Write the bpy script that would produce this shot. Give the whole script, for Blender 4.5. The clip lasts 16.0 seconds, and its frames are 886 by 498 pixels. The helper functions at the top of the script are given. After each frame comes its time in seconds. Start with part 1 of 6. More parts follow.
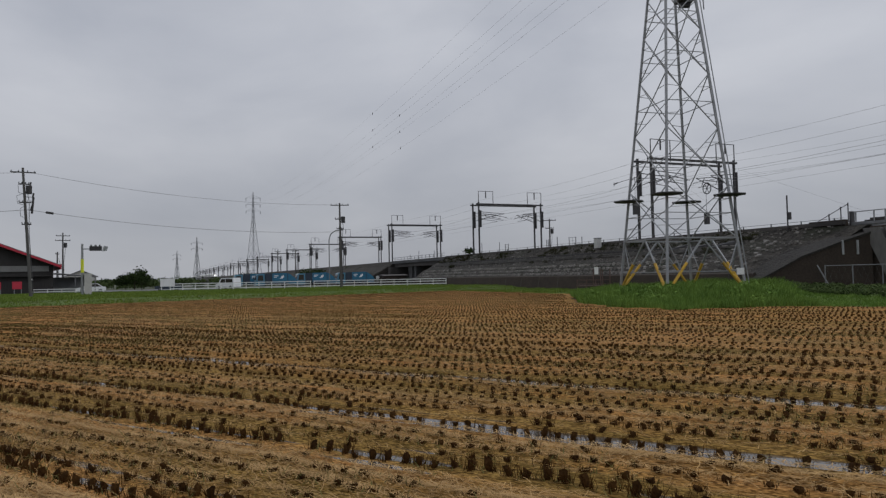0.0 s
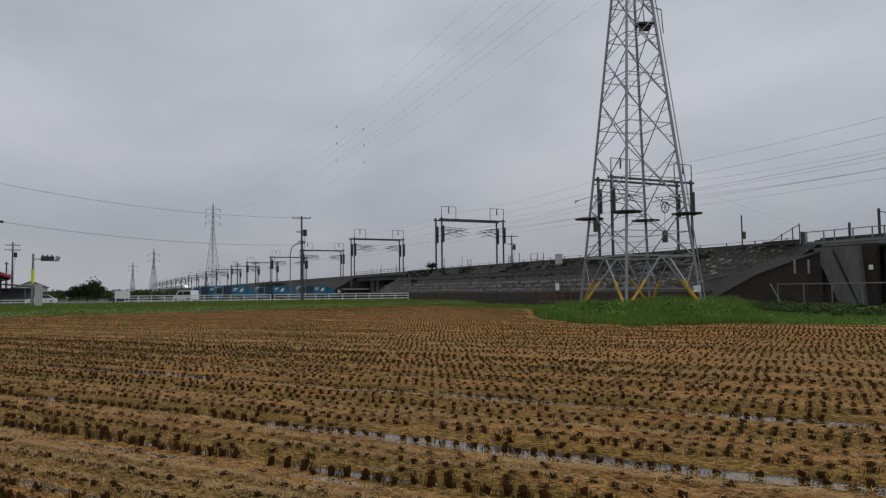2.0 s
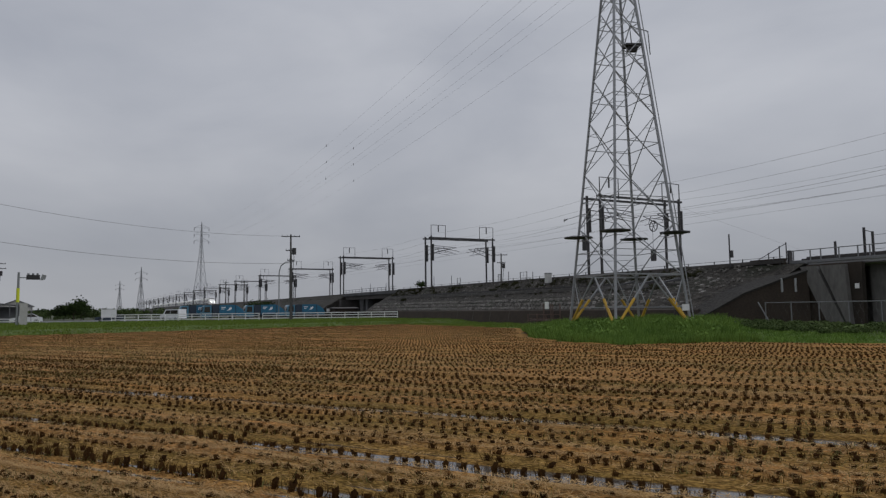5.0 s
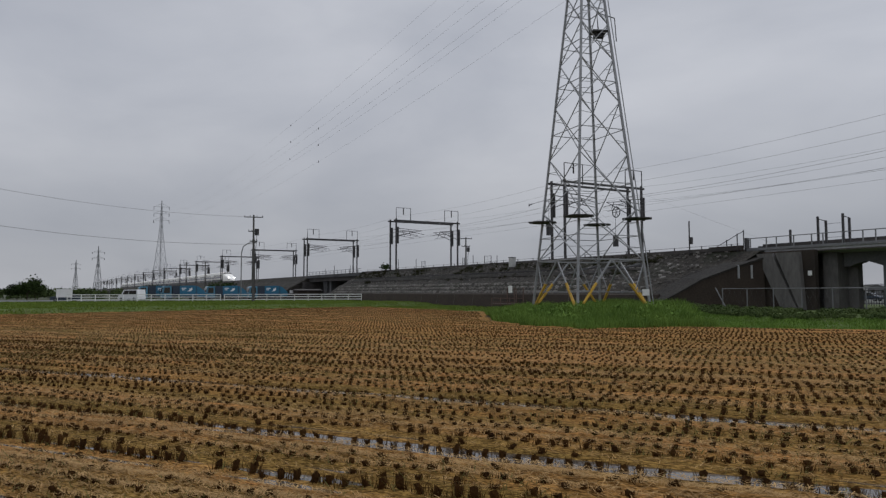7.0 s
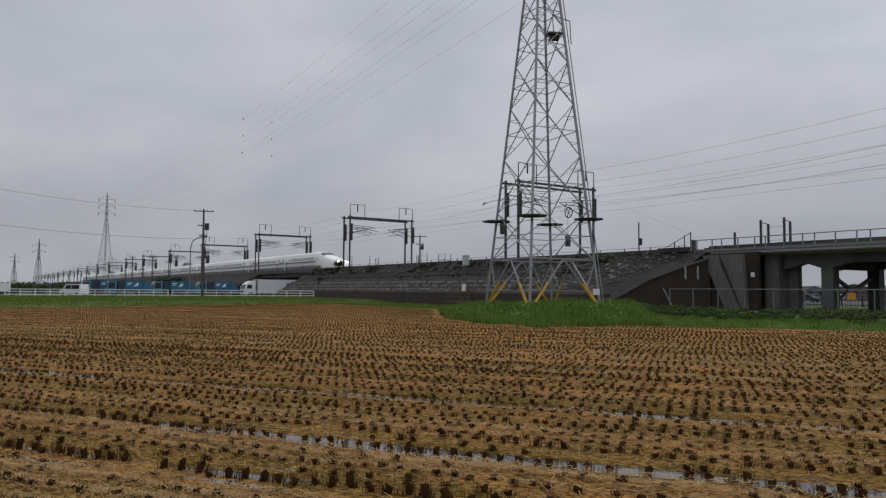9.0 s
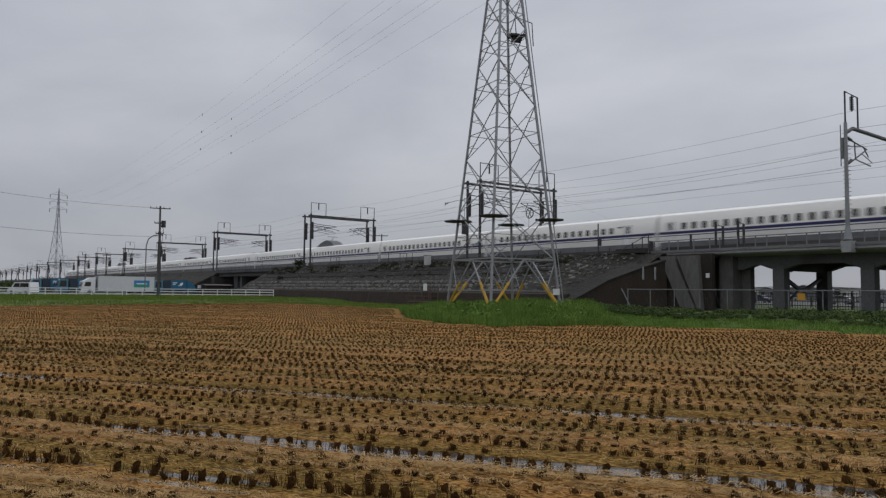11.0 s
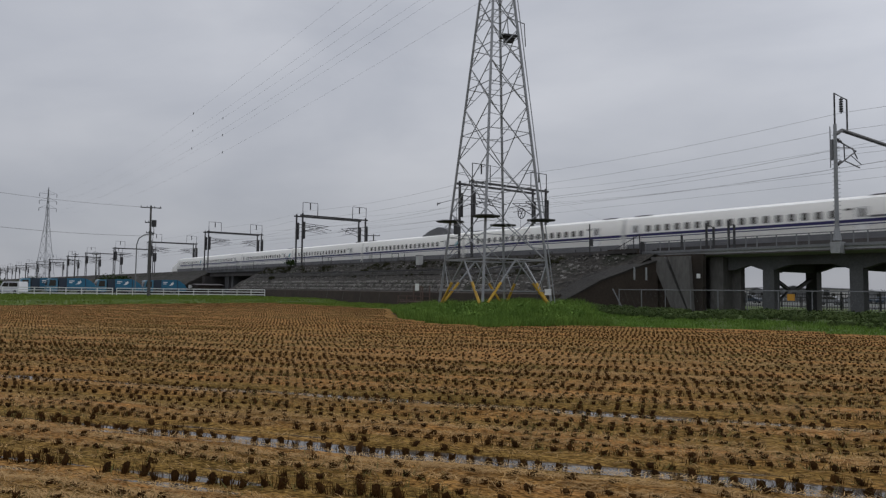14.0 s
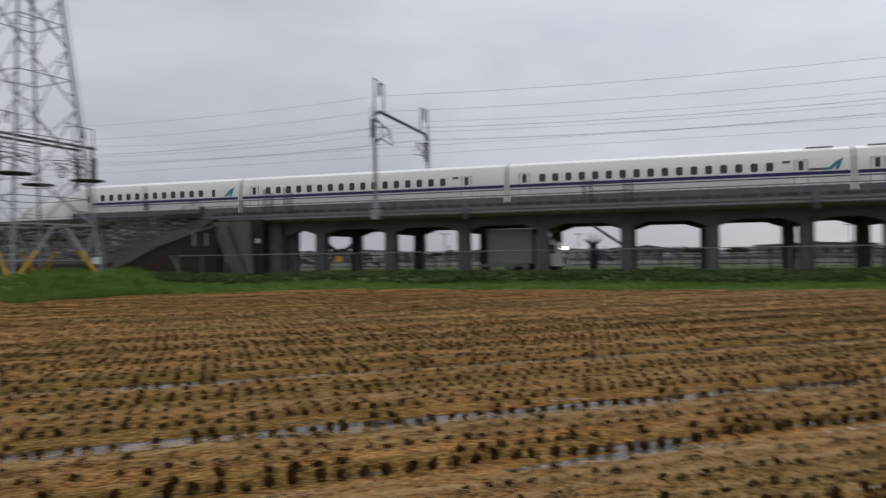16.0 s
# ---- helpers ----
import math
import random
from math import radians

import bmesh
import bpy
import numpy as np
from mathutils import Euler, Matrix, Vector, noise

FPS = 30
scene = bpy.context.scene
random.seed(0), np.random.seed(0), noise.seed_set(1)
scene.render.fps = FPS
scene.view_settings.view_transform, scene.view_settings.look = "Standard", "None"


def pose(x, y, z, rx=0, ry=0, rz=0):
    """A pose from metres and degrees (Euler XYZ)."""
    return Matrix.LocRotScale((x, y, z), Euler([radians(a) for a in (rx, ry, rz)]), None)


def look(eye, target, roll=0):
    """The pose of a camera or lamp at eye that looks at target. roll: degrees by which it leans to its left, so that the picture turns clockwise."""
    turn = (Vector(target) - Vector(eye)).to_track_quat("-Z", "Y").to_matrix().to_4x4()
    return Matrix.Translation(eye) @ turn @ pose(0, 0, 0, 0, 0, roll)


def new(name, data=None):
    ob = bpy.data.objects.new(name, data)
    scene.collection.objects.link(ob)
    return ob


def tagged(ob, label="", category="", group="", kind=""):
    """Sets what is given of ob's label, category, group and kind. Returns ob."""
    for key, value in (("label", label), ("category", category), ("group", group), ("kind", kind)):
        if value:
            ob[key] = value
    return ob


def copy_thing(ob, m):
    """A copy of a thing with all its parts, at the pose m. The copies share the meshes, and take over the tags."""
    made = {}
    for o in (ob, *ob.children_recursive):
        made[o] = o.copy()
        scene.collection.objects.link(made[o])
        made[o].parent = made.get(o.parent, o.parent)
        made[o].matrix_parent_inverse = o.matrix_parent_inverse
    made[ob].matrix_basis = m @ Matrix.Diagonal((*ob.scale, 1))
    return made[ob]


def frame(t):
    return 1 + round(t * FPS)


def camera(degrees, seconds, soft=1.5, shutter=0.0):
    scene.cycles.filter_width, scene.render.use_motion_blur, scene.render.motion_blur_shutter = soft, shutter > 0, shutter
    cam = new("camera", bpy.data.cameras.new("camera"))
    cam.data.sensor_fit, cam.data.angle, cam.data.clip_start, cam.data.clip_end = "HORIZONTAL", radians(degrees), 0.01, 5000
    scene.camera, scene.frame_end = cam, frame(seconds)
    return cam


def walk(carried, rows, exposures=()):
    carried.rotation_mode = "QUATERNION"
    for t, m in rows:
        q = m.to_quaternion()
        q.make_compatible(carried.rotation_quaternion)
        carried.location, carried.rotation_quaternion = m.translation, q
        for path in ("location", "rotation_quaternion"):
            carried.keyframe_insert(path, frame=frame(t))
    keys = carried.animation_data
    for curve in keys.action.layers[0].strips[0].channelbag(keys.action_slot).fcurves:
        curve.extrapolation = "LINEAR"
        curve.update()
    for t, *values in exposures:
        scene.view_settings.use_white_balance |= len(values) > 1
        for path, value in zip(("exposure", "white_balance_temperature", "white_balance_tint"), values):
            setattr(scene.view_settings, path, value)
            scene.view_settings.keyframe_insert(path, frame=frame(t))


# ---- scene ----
# camera: it stands still on the field's edge and turns with the train
EYE, TILT, LEAN = 1.6, 2.266, 1.169
cam = camera(65.23, 16.0, 1.3, 0.25)
ROWS = [
    (0.0, -0.00, 0.00, 0.00),
    (0.5, -0.86, -0.04, -0.08),
    (1.0, -1.99, -0.02, -0.45),
    (1.5, -2.94, 0.51, -0.64),
    (2.0, -3.10, 1.24, -0.69),
    (2.5, -3.07, 1.70, -0.79),
    (3.0, -3.06, 1.86, -0.93),
    (3.5, -3.04, 2.31, -0.76),
    (4.0, -3.03, 2.80, -0.52),
    (6.5, -6.18, 2.34, -1.26),
    (7.0, -6.90, 1.44, -1.33),
    (7.5, -8.37, 1.27, -1.70),
    (8.0, -9.19, 1.29, -1.92),
    (8.5, -9.78, 1.33, -2.01),
    (9.0, -10.72, 1.37, -2.01),
    (9.5, -12.00, 1.43, -2.13),
    (10.0, -13.22, 1.49, -2.16),
    (12.5, -14.09, 1.44, -2.35),
    (13.0, -14.08, 1.46, -2.37),
    (13.5, -14.07, 1.48, -2.44),
    (14.0, -14.57, 1.49, -2.41),
    (14.5, -15.57, 1.56, -2.19),
    (14.8, -17.97, 1.70, -1.95),
    (15.0, -19.72, 1.80, -2.23),
    (15.3, -25.22, 2.22, -2.60),
    (15.5, -30.28, 2.49, -2.75),
    (15.7, -36.41, 1.87, -2.35),
    (15.9, -44.95, 0.27, -1.99),
    (16.0, -49.81, -0.08, -1.69),
]
walk(cam, [(t, pose(0, 0, EYE, TILT, LEAN, 0) @ pose(0, 0, 0, 90 + pitch, roll, yaw)) for t, yaw, pitch, roll in ROWS], [(0, 0.0), (2.0, -0.04), (3.0, -0.13), (4.0, -0.19), (6.5, -0.06), (8.0, 0.0), (15.0, 0.0), (15.5, -0.04), (16, 0.11)])

# ---- overcast daylight ----
world = bpy.data.worlds.new("overcast_sky")
scene.world = world
world.use_nodes = True
wt = world.node_tree
wt.nodes.clear()


def wnode(kind, **kw):
    n = wt.nodes.new(kind)
    for k, v in kw.items():
        n.inputs[k].default_value = v
    return n


sky = wt.nodes.new("ShaderNodeTexSky")
sky.sky_type, sky.sun_disc = "NISHITA", False
sky.sun_elevation, sky.sun_rotation = radians(32), radians(88)
SUN_WAY = (math.sin(radians(88)) * math.cos(radians(32)), math.cos(radians(88)) * math.cos(radians(32)), math.sin(radians(32)))
coord = wt.nodes.new("ShaderNodeTexCoord")
flat = wnode("ShaderNodeMapping", Scale=(1.0, 1.0, 2.5), Rotation=(0.06, 0.05, 0.6))
clouds = wnode("ShaderNodeTexNoise", Scale=2.1, Detail=6.0, Roughness=0.50, Distortion=0.25)
ramp = wt.nodes.new("ShaderNodeValToRGB")
ramp.color_ramp.elements[0].position, ramp.color_ramp.elements[1].position = 0.30, 0.72
ramp.color_ramp.elements[0].color = (0.402, 0.424, 0.482, 1)
ramp.color_ramp.elements[1].color = (0.590, 0.605, 0.652, 1)
tint = wnode("ShaderNodeMix")
tint.data_type = "RGBA"
back = wnode("ShaderNodeBackground", Strength=1.0)
dim = wnode("ShaderNodeVectorMath")
dim.operation = "SCALE"
dim.inputs["Scale"].default_value = 0.06
wout = wt.nodes.new("ShaderNodeOutputWorld")
wt.links.new(coord.outputs["Generated"], flat.inputs["Vector"])
wt.links.new(flat.outputs[0], clouds.inputs["Vector"])
wt.links.new(clouds.outputs["Fac"], ramp.inputs[0])
wt.links.new(sky.outputs[0], dim.inputs[0])
tint.inputs["Factor"].default_value = 0.93
wt.links.new(dim.outputs[0], tint.inputs[6])
wt.links.new(ramp.outputs[0], tint.inputs[7])
# darker towards the horizon, brighter overhead and where the sun stands behind the cloud
axes = wt.nodes.new("ShaderNodeSeparateXYZ")
wt.links.new(coord.outputs["Generated"], axes.inputs[0])
rise = wnode("ShaderNodeMapRange")
rise.interpolation_type = "SMOOTHSTEP"
for k, v in ((1, -0.02), (2, 0.34), (3, 0.77), (4, 1.06)):
    rise.inputs[k].default_value = v
wt.links.new(axes.outputs[2], rise.inputs[0])
toward = wnode("ShaderNodeVectorMath")
toward.operation = "DOT_PRODUCT"
toward.inputs[1].default_value = SUN_WAY
wt.links.new(coord.outputs["Generated"], toward.inputs[0])
bright = wnode("ShaderNodeMapRange")
bright.interpolation_type = "SMOOTHSTEP"
for k, v in ((1, 0.62), (2, 1.0), (3, 0.0), (4, 0.30)):
    bright.inputs[k].default_value = v
wt.links.new(toward.outputs["Value"], bright.inputs[0])
zenith = wnode("ShaderNodeMapRange")
zenith.interpolation_type = "SMOOTHSTEP"
for k, v in ((1, 0.34), (2, 0.85), (3, 0.0), (4, 0.9)):
    zenith.inputs[k].default_value = v
wt.links.new(axes.outputs[2], zenith.inputs[0])
lift = wt.nodes.new("ShaderNodeMath")
lift.operation = "ADD"
wt.links.new(rise.outputs[0], lift.inputs[0])
wt.links.new(zenith.outputs[0], lift.inputs[1])
gain = wt.nodes.new("ShaderNodeMath")
gain.operation = "ADD"
wt.links.new(lift.outputs[0], gain.inputs[0])
wt.links.new(bright.outputs[0], gain.inputs[1])
level = wt.nodes.new("ShaderNodeVectorMath")
level.operation = "SCALE"
wt.links.new(tint.outputs[2], level.inputs[0])
wt.links.new(gain.outputs[0], level.inputs["Scale"])
wt.links.new(level.outputs[0], back.inputs["Color"])
wt.links.new(back.outputs[0], wout.inputs[0])

sun_data = bpy.data.lights.new("sun", "SUN")
sun_data.energy, sun_data.angle, sun_data.color = 0.5, radians(40), (1.0, 0.98, 0.95)
sun = new("sun", sun_data)
sun.matrix_world = look((0, 0, 60), Vector((0, 0, 60)) - Vector(SUN_WAY) * 10, 0)


# ---- materials ----
def mat(name, a, b=None, rough=0.8, metal=0.0, fine=30.0, coarse=1.5, bump=0.25, vary=0.0, stain=None, stretch=(1, 1, 1), spec=0.4):
    """A surface of two colours, mixed by fine grain and coarse stains, with relief and, where vary is set, a shift from piece to piece."""
    m = bpy.data.materials.new(name)
    m.use_nodes = True
    nt = m.node_tree
    bs = nt.nodes["Principled BSDF"]
    bs.inputs["Roughness"].default_value, bs.inputs["Metallic"].default_value = rough, metal
    bs.inputs["Specular IOR Level"].default_value = spec
    b = b or tuple(min(1, c * 0.7) for c in a)
    tc = nt.nodes.new("ShaderNodeTexCoord")
    mp = nt.nodes.new("ShaderNodeMapping")
    mp.inputs["Scale"].default_value = stretch
    nt.links.new(tc.outputs["Object"], mp.inputs[0])

    def noise_node(scale, detail):
        n = nt.nodes.new("ShaderNodeTexNoise")
        n.inputs["Scale"].default_value, n.inputs["Detail"].default_value = scale, detail
        nt.links.new(mp.outputs[0], n.inputs["Vector"])
        return n
    n1, n2 = noise_node(fine, 4), noise_node(coarse, 5)
    add = nt.nodes.new("ShaderNodeMath")
    add.operation = "MULTIPLY_ADD"
    add.inputs[1].default_value = 0.55
    nt.links.new(n1.outputs["Fac"], add.inputs[0])
    sc = nt.nodes.new("ShaderNodeMath")
    sc.operation, sc.inputs[1].default_value = "MULTIPLY", 0.45
    nt.links.new(n2.outputs["Fac"], sc.inputs[0])
    nt.links.new(sc.outputs[0], add.inputs[2])
    rp = nt.nodes.new("ShaderNodeValToRGB")
    e = rp.color_ramp.elements
    e[0].position, e[0].color = 0.36, (*a, 1)
    e[1].position, e[1].color = 0.64, (*b, 1)
    nt.links.new(add.outputs[0], rp.inputs[0])
    out = rp.outputs[0]
    if stain:
        n3 = noise_node(coarse * 0.45, 6)
        r3 = nt.nodes.new("ShaderNodeValToRGB")
        r3.color_ramp.elements[0].position, r3.color_ramp.elements[1].position = 0.52, 0.68
        mx = nt.nodes.new("ShaderNodeMix")
        mx.data_type = "RGBA"
        nt.links.new(n3.outputs["Fac"], r3.inputs[0])
        nt.links.new(r3.outputs[0], mx.inputs[0])
        nt.links.new(out, mx.inputs[6])
        mx.inputs[7].default_value = (*stain, 1)
        out = mx.outputs[2]
    if vary:
        oi = nt.nodes.new("ShaderNodeObjectInfo")
        geo = nt.nodes.new("ShaderNodeNewGeometry")
        sm = nt.nodes.new("ShaderNodeMath")
        nt.links.new(oi.outputs["Random"], sm.inputs[0])
        nt.links.new(geo.outputs["Random Per Island"], sm.inputs[1])
        mr = nt.nodes.new("ShaderNodeMapRange")
        mr.inputs[2].default_value, mr.inputs[3].default_value, mr.inputs[4].default_value = 2.0, 1 - vary, 1 + vary
        nt.links.new(sm.outputs[0], mr.inputs[0])
        hs = nt.nodes.new("ShaderNodeHueSaturation")
        nt.links.new(mr.outputs[0], hs.inputs["Value"])
        nt.links.new(out, hs.inputs["Color"])
        out = hs.outputs[0]
    nt.links.new(out, bs.inputs["Base Color"])
    if bump:
        bp = nt.nodes.new("ShaderNodeBump")
        bp.inputs["Strength"].default_value, bp.inputs["Distance"].default_value = bump, 0.6 / fine
        nt.links.new(n1.outputs["Fac"], bp.inputs["Height"])
        nt.links.new(bp.outputs[0], bs.inputs["Normal"])
    return m


def glow(name, colour, strength):
    m = bpy.data.materials.new(name)
    m.use_nodes = True
    bs = m.node_tree.nodes["Principled BSDF"]
    bs.inputs["Base Color"].default_value = (*colour, 1)
    bs.inputs["Emission Color"].default_value, bs.inputs["Emission Strength"].default_value = (*colour, 1), strength
    return m


# weathered tone, dimmed further: the viaduct's under-deck shade is mixed into this colour
CONCRETE = mat("dim_weathered_concrete", (0.1006, 0.1013, 0.104), (0.06708, 0.06775, 0.06976), 0.9, fine=9, coarse=0.5, stain=(0.05031, 0.04964, 0.04964))
CONCRETE_MID = mat("streaked_concrete", (0.1281, 0.122, 0.1159), (0.08539, 0.0811, 0.07686), 0.9, fine=6, coarse=0.8, stain=(0.061, 0.05612, 0.05246), stretch=(1, 1, 0.3))
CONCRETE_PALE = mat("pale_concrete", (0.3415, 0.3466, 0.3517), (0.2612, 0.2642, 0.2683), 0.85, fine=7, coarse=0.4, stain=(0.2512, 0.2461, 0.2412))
CONCRETE_DARK = mat("sooty_concrete", (0.0897, 0.0819, 0.078), (0.0585, 0.05304, 0.04992), 0.95, fine=6, coarse=0.35, stain=(0.039, 0.03588, 0.03432))
WALL_BROWN = mat("damp_brown_wall", (0.04701, 0.03473, 0.02599), (0.02955, 0.02211, 0.01698), 0.95, fine=7, coarse=0.9, stain=(0.02417, 0.01895, 0.01485))
RUST = mat("rusty_painted_steel", (0.1159, 0.06975, 0.05394), (0.06324, 0.04185, 0.03596), 0.8, fine=20, coarse=3, bump=0.2)
STONE = mat("grey_block_stone", (0.2755, 0.261, 0.2392), (0.07975, 0.07395, 0.0667), 0.95, fine=13, coarse=3.2, vary=0.6)
BRUSH = mat("dry_slope_brush", (0.050, 0.050, 0.022), (0.020, 0.022, 0.010), 0.95, fine=9, coarse=0.9, bump=0, vary=0.5, spec=0.05)
GRIT = mat("dusty_slope_mortar", (0.0355, 0.03216, 0.02756), (0.0167, 0.01503, 0.01295), 0.95, fine=5, coarse=0.8, bump=0.8, stain=(0.01508, 0.01392, 0.01102))
SOIL_SLOPE = mat("weedy_slope", (0.0561, 0.0493, 0.0408), (0.0085, 0.00765, 0.00595), 1.0, fine=3.6, coarse=0.7, bump=1.0, stain=(0.017, 0.0187, 0.0102))
BALLAST = mat("dark_ballast", (0.072, 0.0648, 0.05904), (0.036, 0.03312, 0.03096), 1.0, fine=14, coarse=0.7, bump=1.0)
STEEL = mat("galvanised_steel", (0.2886, 0.2964, 0.3042), (0.2106, 0.2168, 0.2223), 0.5, 0.45, fine=12, coarse=1.0, bump=0.05, vary=0.12)
STEEL_DARK = mat("dark_painted_steel", (0.050, 0.048, 0.050), (0.032, 0.031, 0.033), 0.6, 0.2, fine=12, coarse=1.0, bump=0.05)
STEEL_MID = mat("dull_grey_steel", (0.20, 0.205, 0.21), (0.14, 0.143, 0.147), 0.6, 0.3, fine=12, coarse=1.0, bump=0.05)
RAIL_STEEL = mat("rail_steel", (0.16, 0.12, 0.10), (0.10, 0.08, 0.07), 0.5, 0.7, fine=20, coarse=2)
YELLOW = mat("yellow_guard_sleeve", (0.55, 0.33, 0.03), (0.46, 0.27, 0.03), 0.6, fine=14, coarse=2, bump=0.05, stain=(0.36, 0.21, 0.03))
WIRE = mat("wire_metal", (0.312, 0.312, 0.3185), (0.247, 0.247, 0.2535), 0.6, 0.4, bump=0)
WHITE = mat("white_train_paint", (0.9, 0.8811, 0.8299), (0.85, 0.8316, 0.7817), 0.42, fine=3, coarse=0.3, bump=0.0, spec=0.35)
NAVY = mat("navy_band_paint", (0.022, 0.020, 0.11), (0.02, 0.018, 0.085), 0.3, bump=0.0)
GLASS_DARK = mat("dark_window_glass", (0.035, 0.032, 0.028), (0.05, 0.045, 0.036), 0.12, bump=0.0, spec=0.6)
UNDER = mat("grey_underframe", (0.16, 0.16, 0.165), (0.10, 0.10, 0.105), 0.7, fine=6, coarse=1, bump=0.1)
DOOR_WHITE = mat("white_door_paint", (0.82, 0.81, 0.785), (0.77, 0.76, 0.735), 0.35, bump=0)
BELLOWS = mat("gangway_bellows", (0.62, 0.61, 0.58), (0.52, 0.51, 0.485), 0.8, bump=0.1)
TEAL = mat("teal_emblem", (0.05, 0.28, 0.33), (0.04, 0.22, 0.28), 0.4, bump=0)
HEADLAMP = glow("headlamp_glow", (1.0, 0.98, 0.93), 14.0)
GROUND = mat("far_ground", (0.0396, 0.054, 0.02304), (0.0612, 0.0612, 0.036), 1.0, fine=0.25, coarse=0.02, bump=0.3)
ASPHALT = mat("wet_asphalt", (0.0432, 0.0432, 0.04464), (0.0324, 0.0324, 0.03384), 0.5, fine=40, coarse=0.8, bump=0.2)
WALL_PALE_GREY = mat("grey_cabinet_paint", (0.46, 0.46, 0.45), (0.38, 0.38, 0.37), 0.6, fine=9, coarse=1.2, bump=0.05)
WHITE_PAINT = mat("white_rail_paint", (0.74, 0.74, 0.73), (0.62, 0.62, 0.61), 0.5, fine=10, coarse=1.5, bump=0.05)


# ---- mesh building ----
class Mesh:
    """Vertices and faces gathered piece by piece."""

    def __init__(self):
        self.v, self.f = [], []

    def add(self, verts, faces):
        k = len(self.v)
        self.v += [tuple(p) for p in verts]
        self.f += [tuple(k + i for i in q) for q in faces]
        return self

    def box(self, x0, x1, y0, y1, z0, z1):
        return self.add([(x, y, z) for z in (z0, z1) for x, y in ((x0, y0), (x1, y0), (x1, y1), (x0, y1))],
                        [(3, 2, 1, 0), (4, 5, 6, 7), (0, 1, 5, 4), (1, 2, 6, 5), (2, 3, 7, 6), (3, 0, 4, 7)])

    def tube(self, p, q, r0, r1=None, n=6, cap=True):
        p, q = Vector(p), Vector(q)
        r1 = r0 if r1 is None else r1
        d = (q - p).normalized()
        a = d.cross(Vector((0, 0, 1)) if abs(d.z) < 0.9 else Vector((1, 0, 0))).normalized()
        b = d.cross(a)
        ring = [(a * math.cos(2 * math.pi * (i + 0.5) / n) + b * math.sin(2 * math.pi * (i + 0.5) / n)) for i in range(n)]
        fs = [(i, (i + 1) % n, n + (i + 1) % n, n + i) for i in range(n)]
        if cap:
            fs += [tuple(range(n - 1, -1, -1)), tuple(range(n, 2 * n))]
        return self.add([p + c * r0 for c in ring] + [q + c * r1 for c in ring], fs)

    def path(self, pts, r, n=4):
        """One unbroken round bar along the points."""
        pts = [Vector(p) for p in pts]
        vs, fs = [], []
        side = None
        for i, p in enumerate(pts):
            d = (pts[min(i + 1, len(pts) - 1)] - pts[max(i - 1, 0)]).normalized()
            if side is None:
                side = d.cross(Vector((0, 0, 1)) if abs(d.z) < 0.9 else Vector((1, 0, 0)))
            side = (side - d * side.dot(d)).normalized()
            up = d.cross(side)
            vs += [p + (side * math.cos(2 * math.pi * (k + 0.5) / n) + up * math.sin(2 * math.pi * (k + 0.5) / n)) * r for k in range(n)]
            if i:
                fs += [((i - 1) * n + k, (i - 1) * n + (k + 1) % n, i * n + (k + 1) % n, i * n + k) for k in range(n)]
        return self.add(vs, fs + [tuple(range(n)), tuple(range((len(pts) - 1) * n, len(pts) * n))])

    def prism(self, poly, axis, a, b):
        """A polygon in the two other axes, drawn out along one axis from a to b."""
        n = len(poly)

        def put(u, v, w):
            return {"x": (w, u, v), "y": (u, w, v), "z": (u, v, w)}[axis]
        vs = [put(u, v, a) for u, v in poly] + [put(u, v, b) for u, v in poly]
        return self.add(vs, [(i, (i + 1) % n, n + (i + 1) % n, n + i) for i in range(n)] + [tuple(range(n - 1, -1, -1)), tuple(range(n, 2 * n))])

    def data(self, name, material, smooth=False):
        me = bpy.data.meshes.new(name)
        me.from_pydata(self.v, [], self.f)
        bm = bmesh.new()
        bm.from_mesh(me)
        bmesh.ops.recalc_face_normals(bm, faces=bm.faces)
        bm.to_mesh(me)
        bm.free()
        me.materials.append(material)
        if smooth:
            me.polygons.foreach_set("use_smooth", [True] * len(me.polygons))
            me.set_sharp_from_angle(angle=radians(40))
        return me


def part(name, mesh, material, parent=None, label="", smooth=False, at=None):
    ob = new(name, mesh if isinstance(mesh, bpy.types.Mesh) else mesh.data(name, material, smooth))
    if parent:
        ob.parent = parent
    if at:
        ob.location = at
    if label:
        ob["label"] = label
    return ob


def thing(name, m, label, category, group="", kind=""):
    ob = new(name)
    ob.empty_display_size = 0.3
    ob.matrix_world = m
    return tagged(ob, label, category, group, kind)


def solid(name, mesh, material, label="", category="", kind="", m=None, smooth=False, group=""):
    ob = part(name, mesh, material, None, "", smooth)
    if m:
        ob.matrix_world = m
    return tagged(ob, label, category, group, kind)


# the railway's own axes: x along the track (to the near right), y away from the camera
TRACK = pose(0, 0, 0, 0, 0, -67.223)
ROW_DIR = pose(0, 0, 0, 0, 0, 148.067)  # x along the stubble rows


def on_track(s, lat, z):
    return TRACK @ Vector((s, lat, z))


def trk(s, lat, z, turn=0):
    return TRACK @ pose(s, lat, z, 0, 0, turn)


# ---- the lie of the land ----
RAIL = 5.26
solid("ground", Mesh().add([(-2500, -2500, -0.12), (2500, -2500, -0.12), (2500, 2500, -0.12), (-2500, 2500, -0.12)], [(0, 1, 2, 3)]), GROUND, "flat green farmland that reaches the horizon", "ground", "structure")


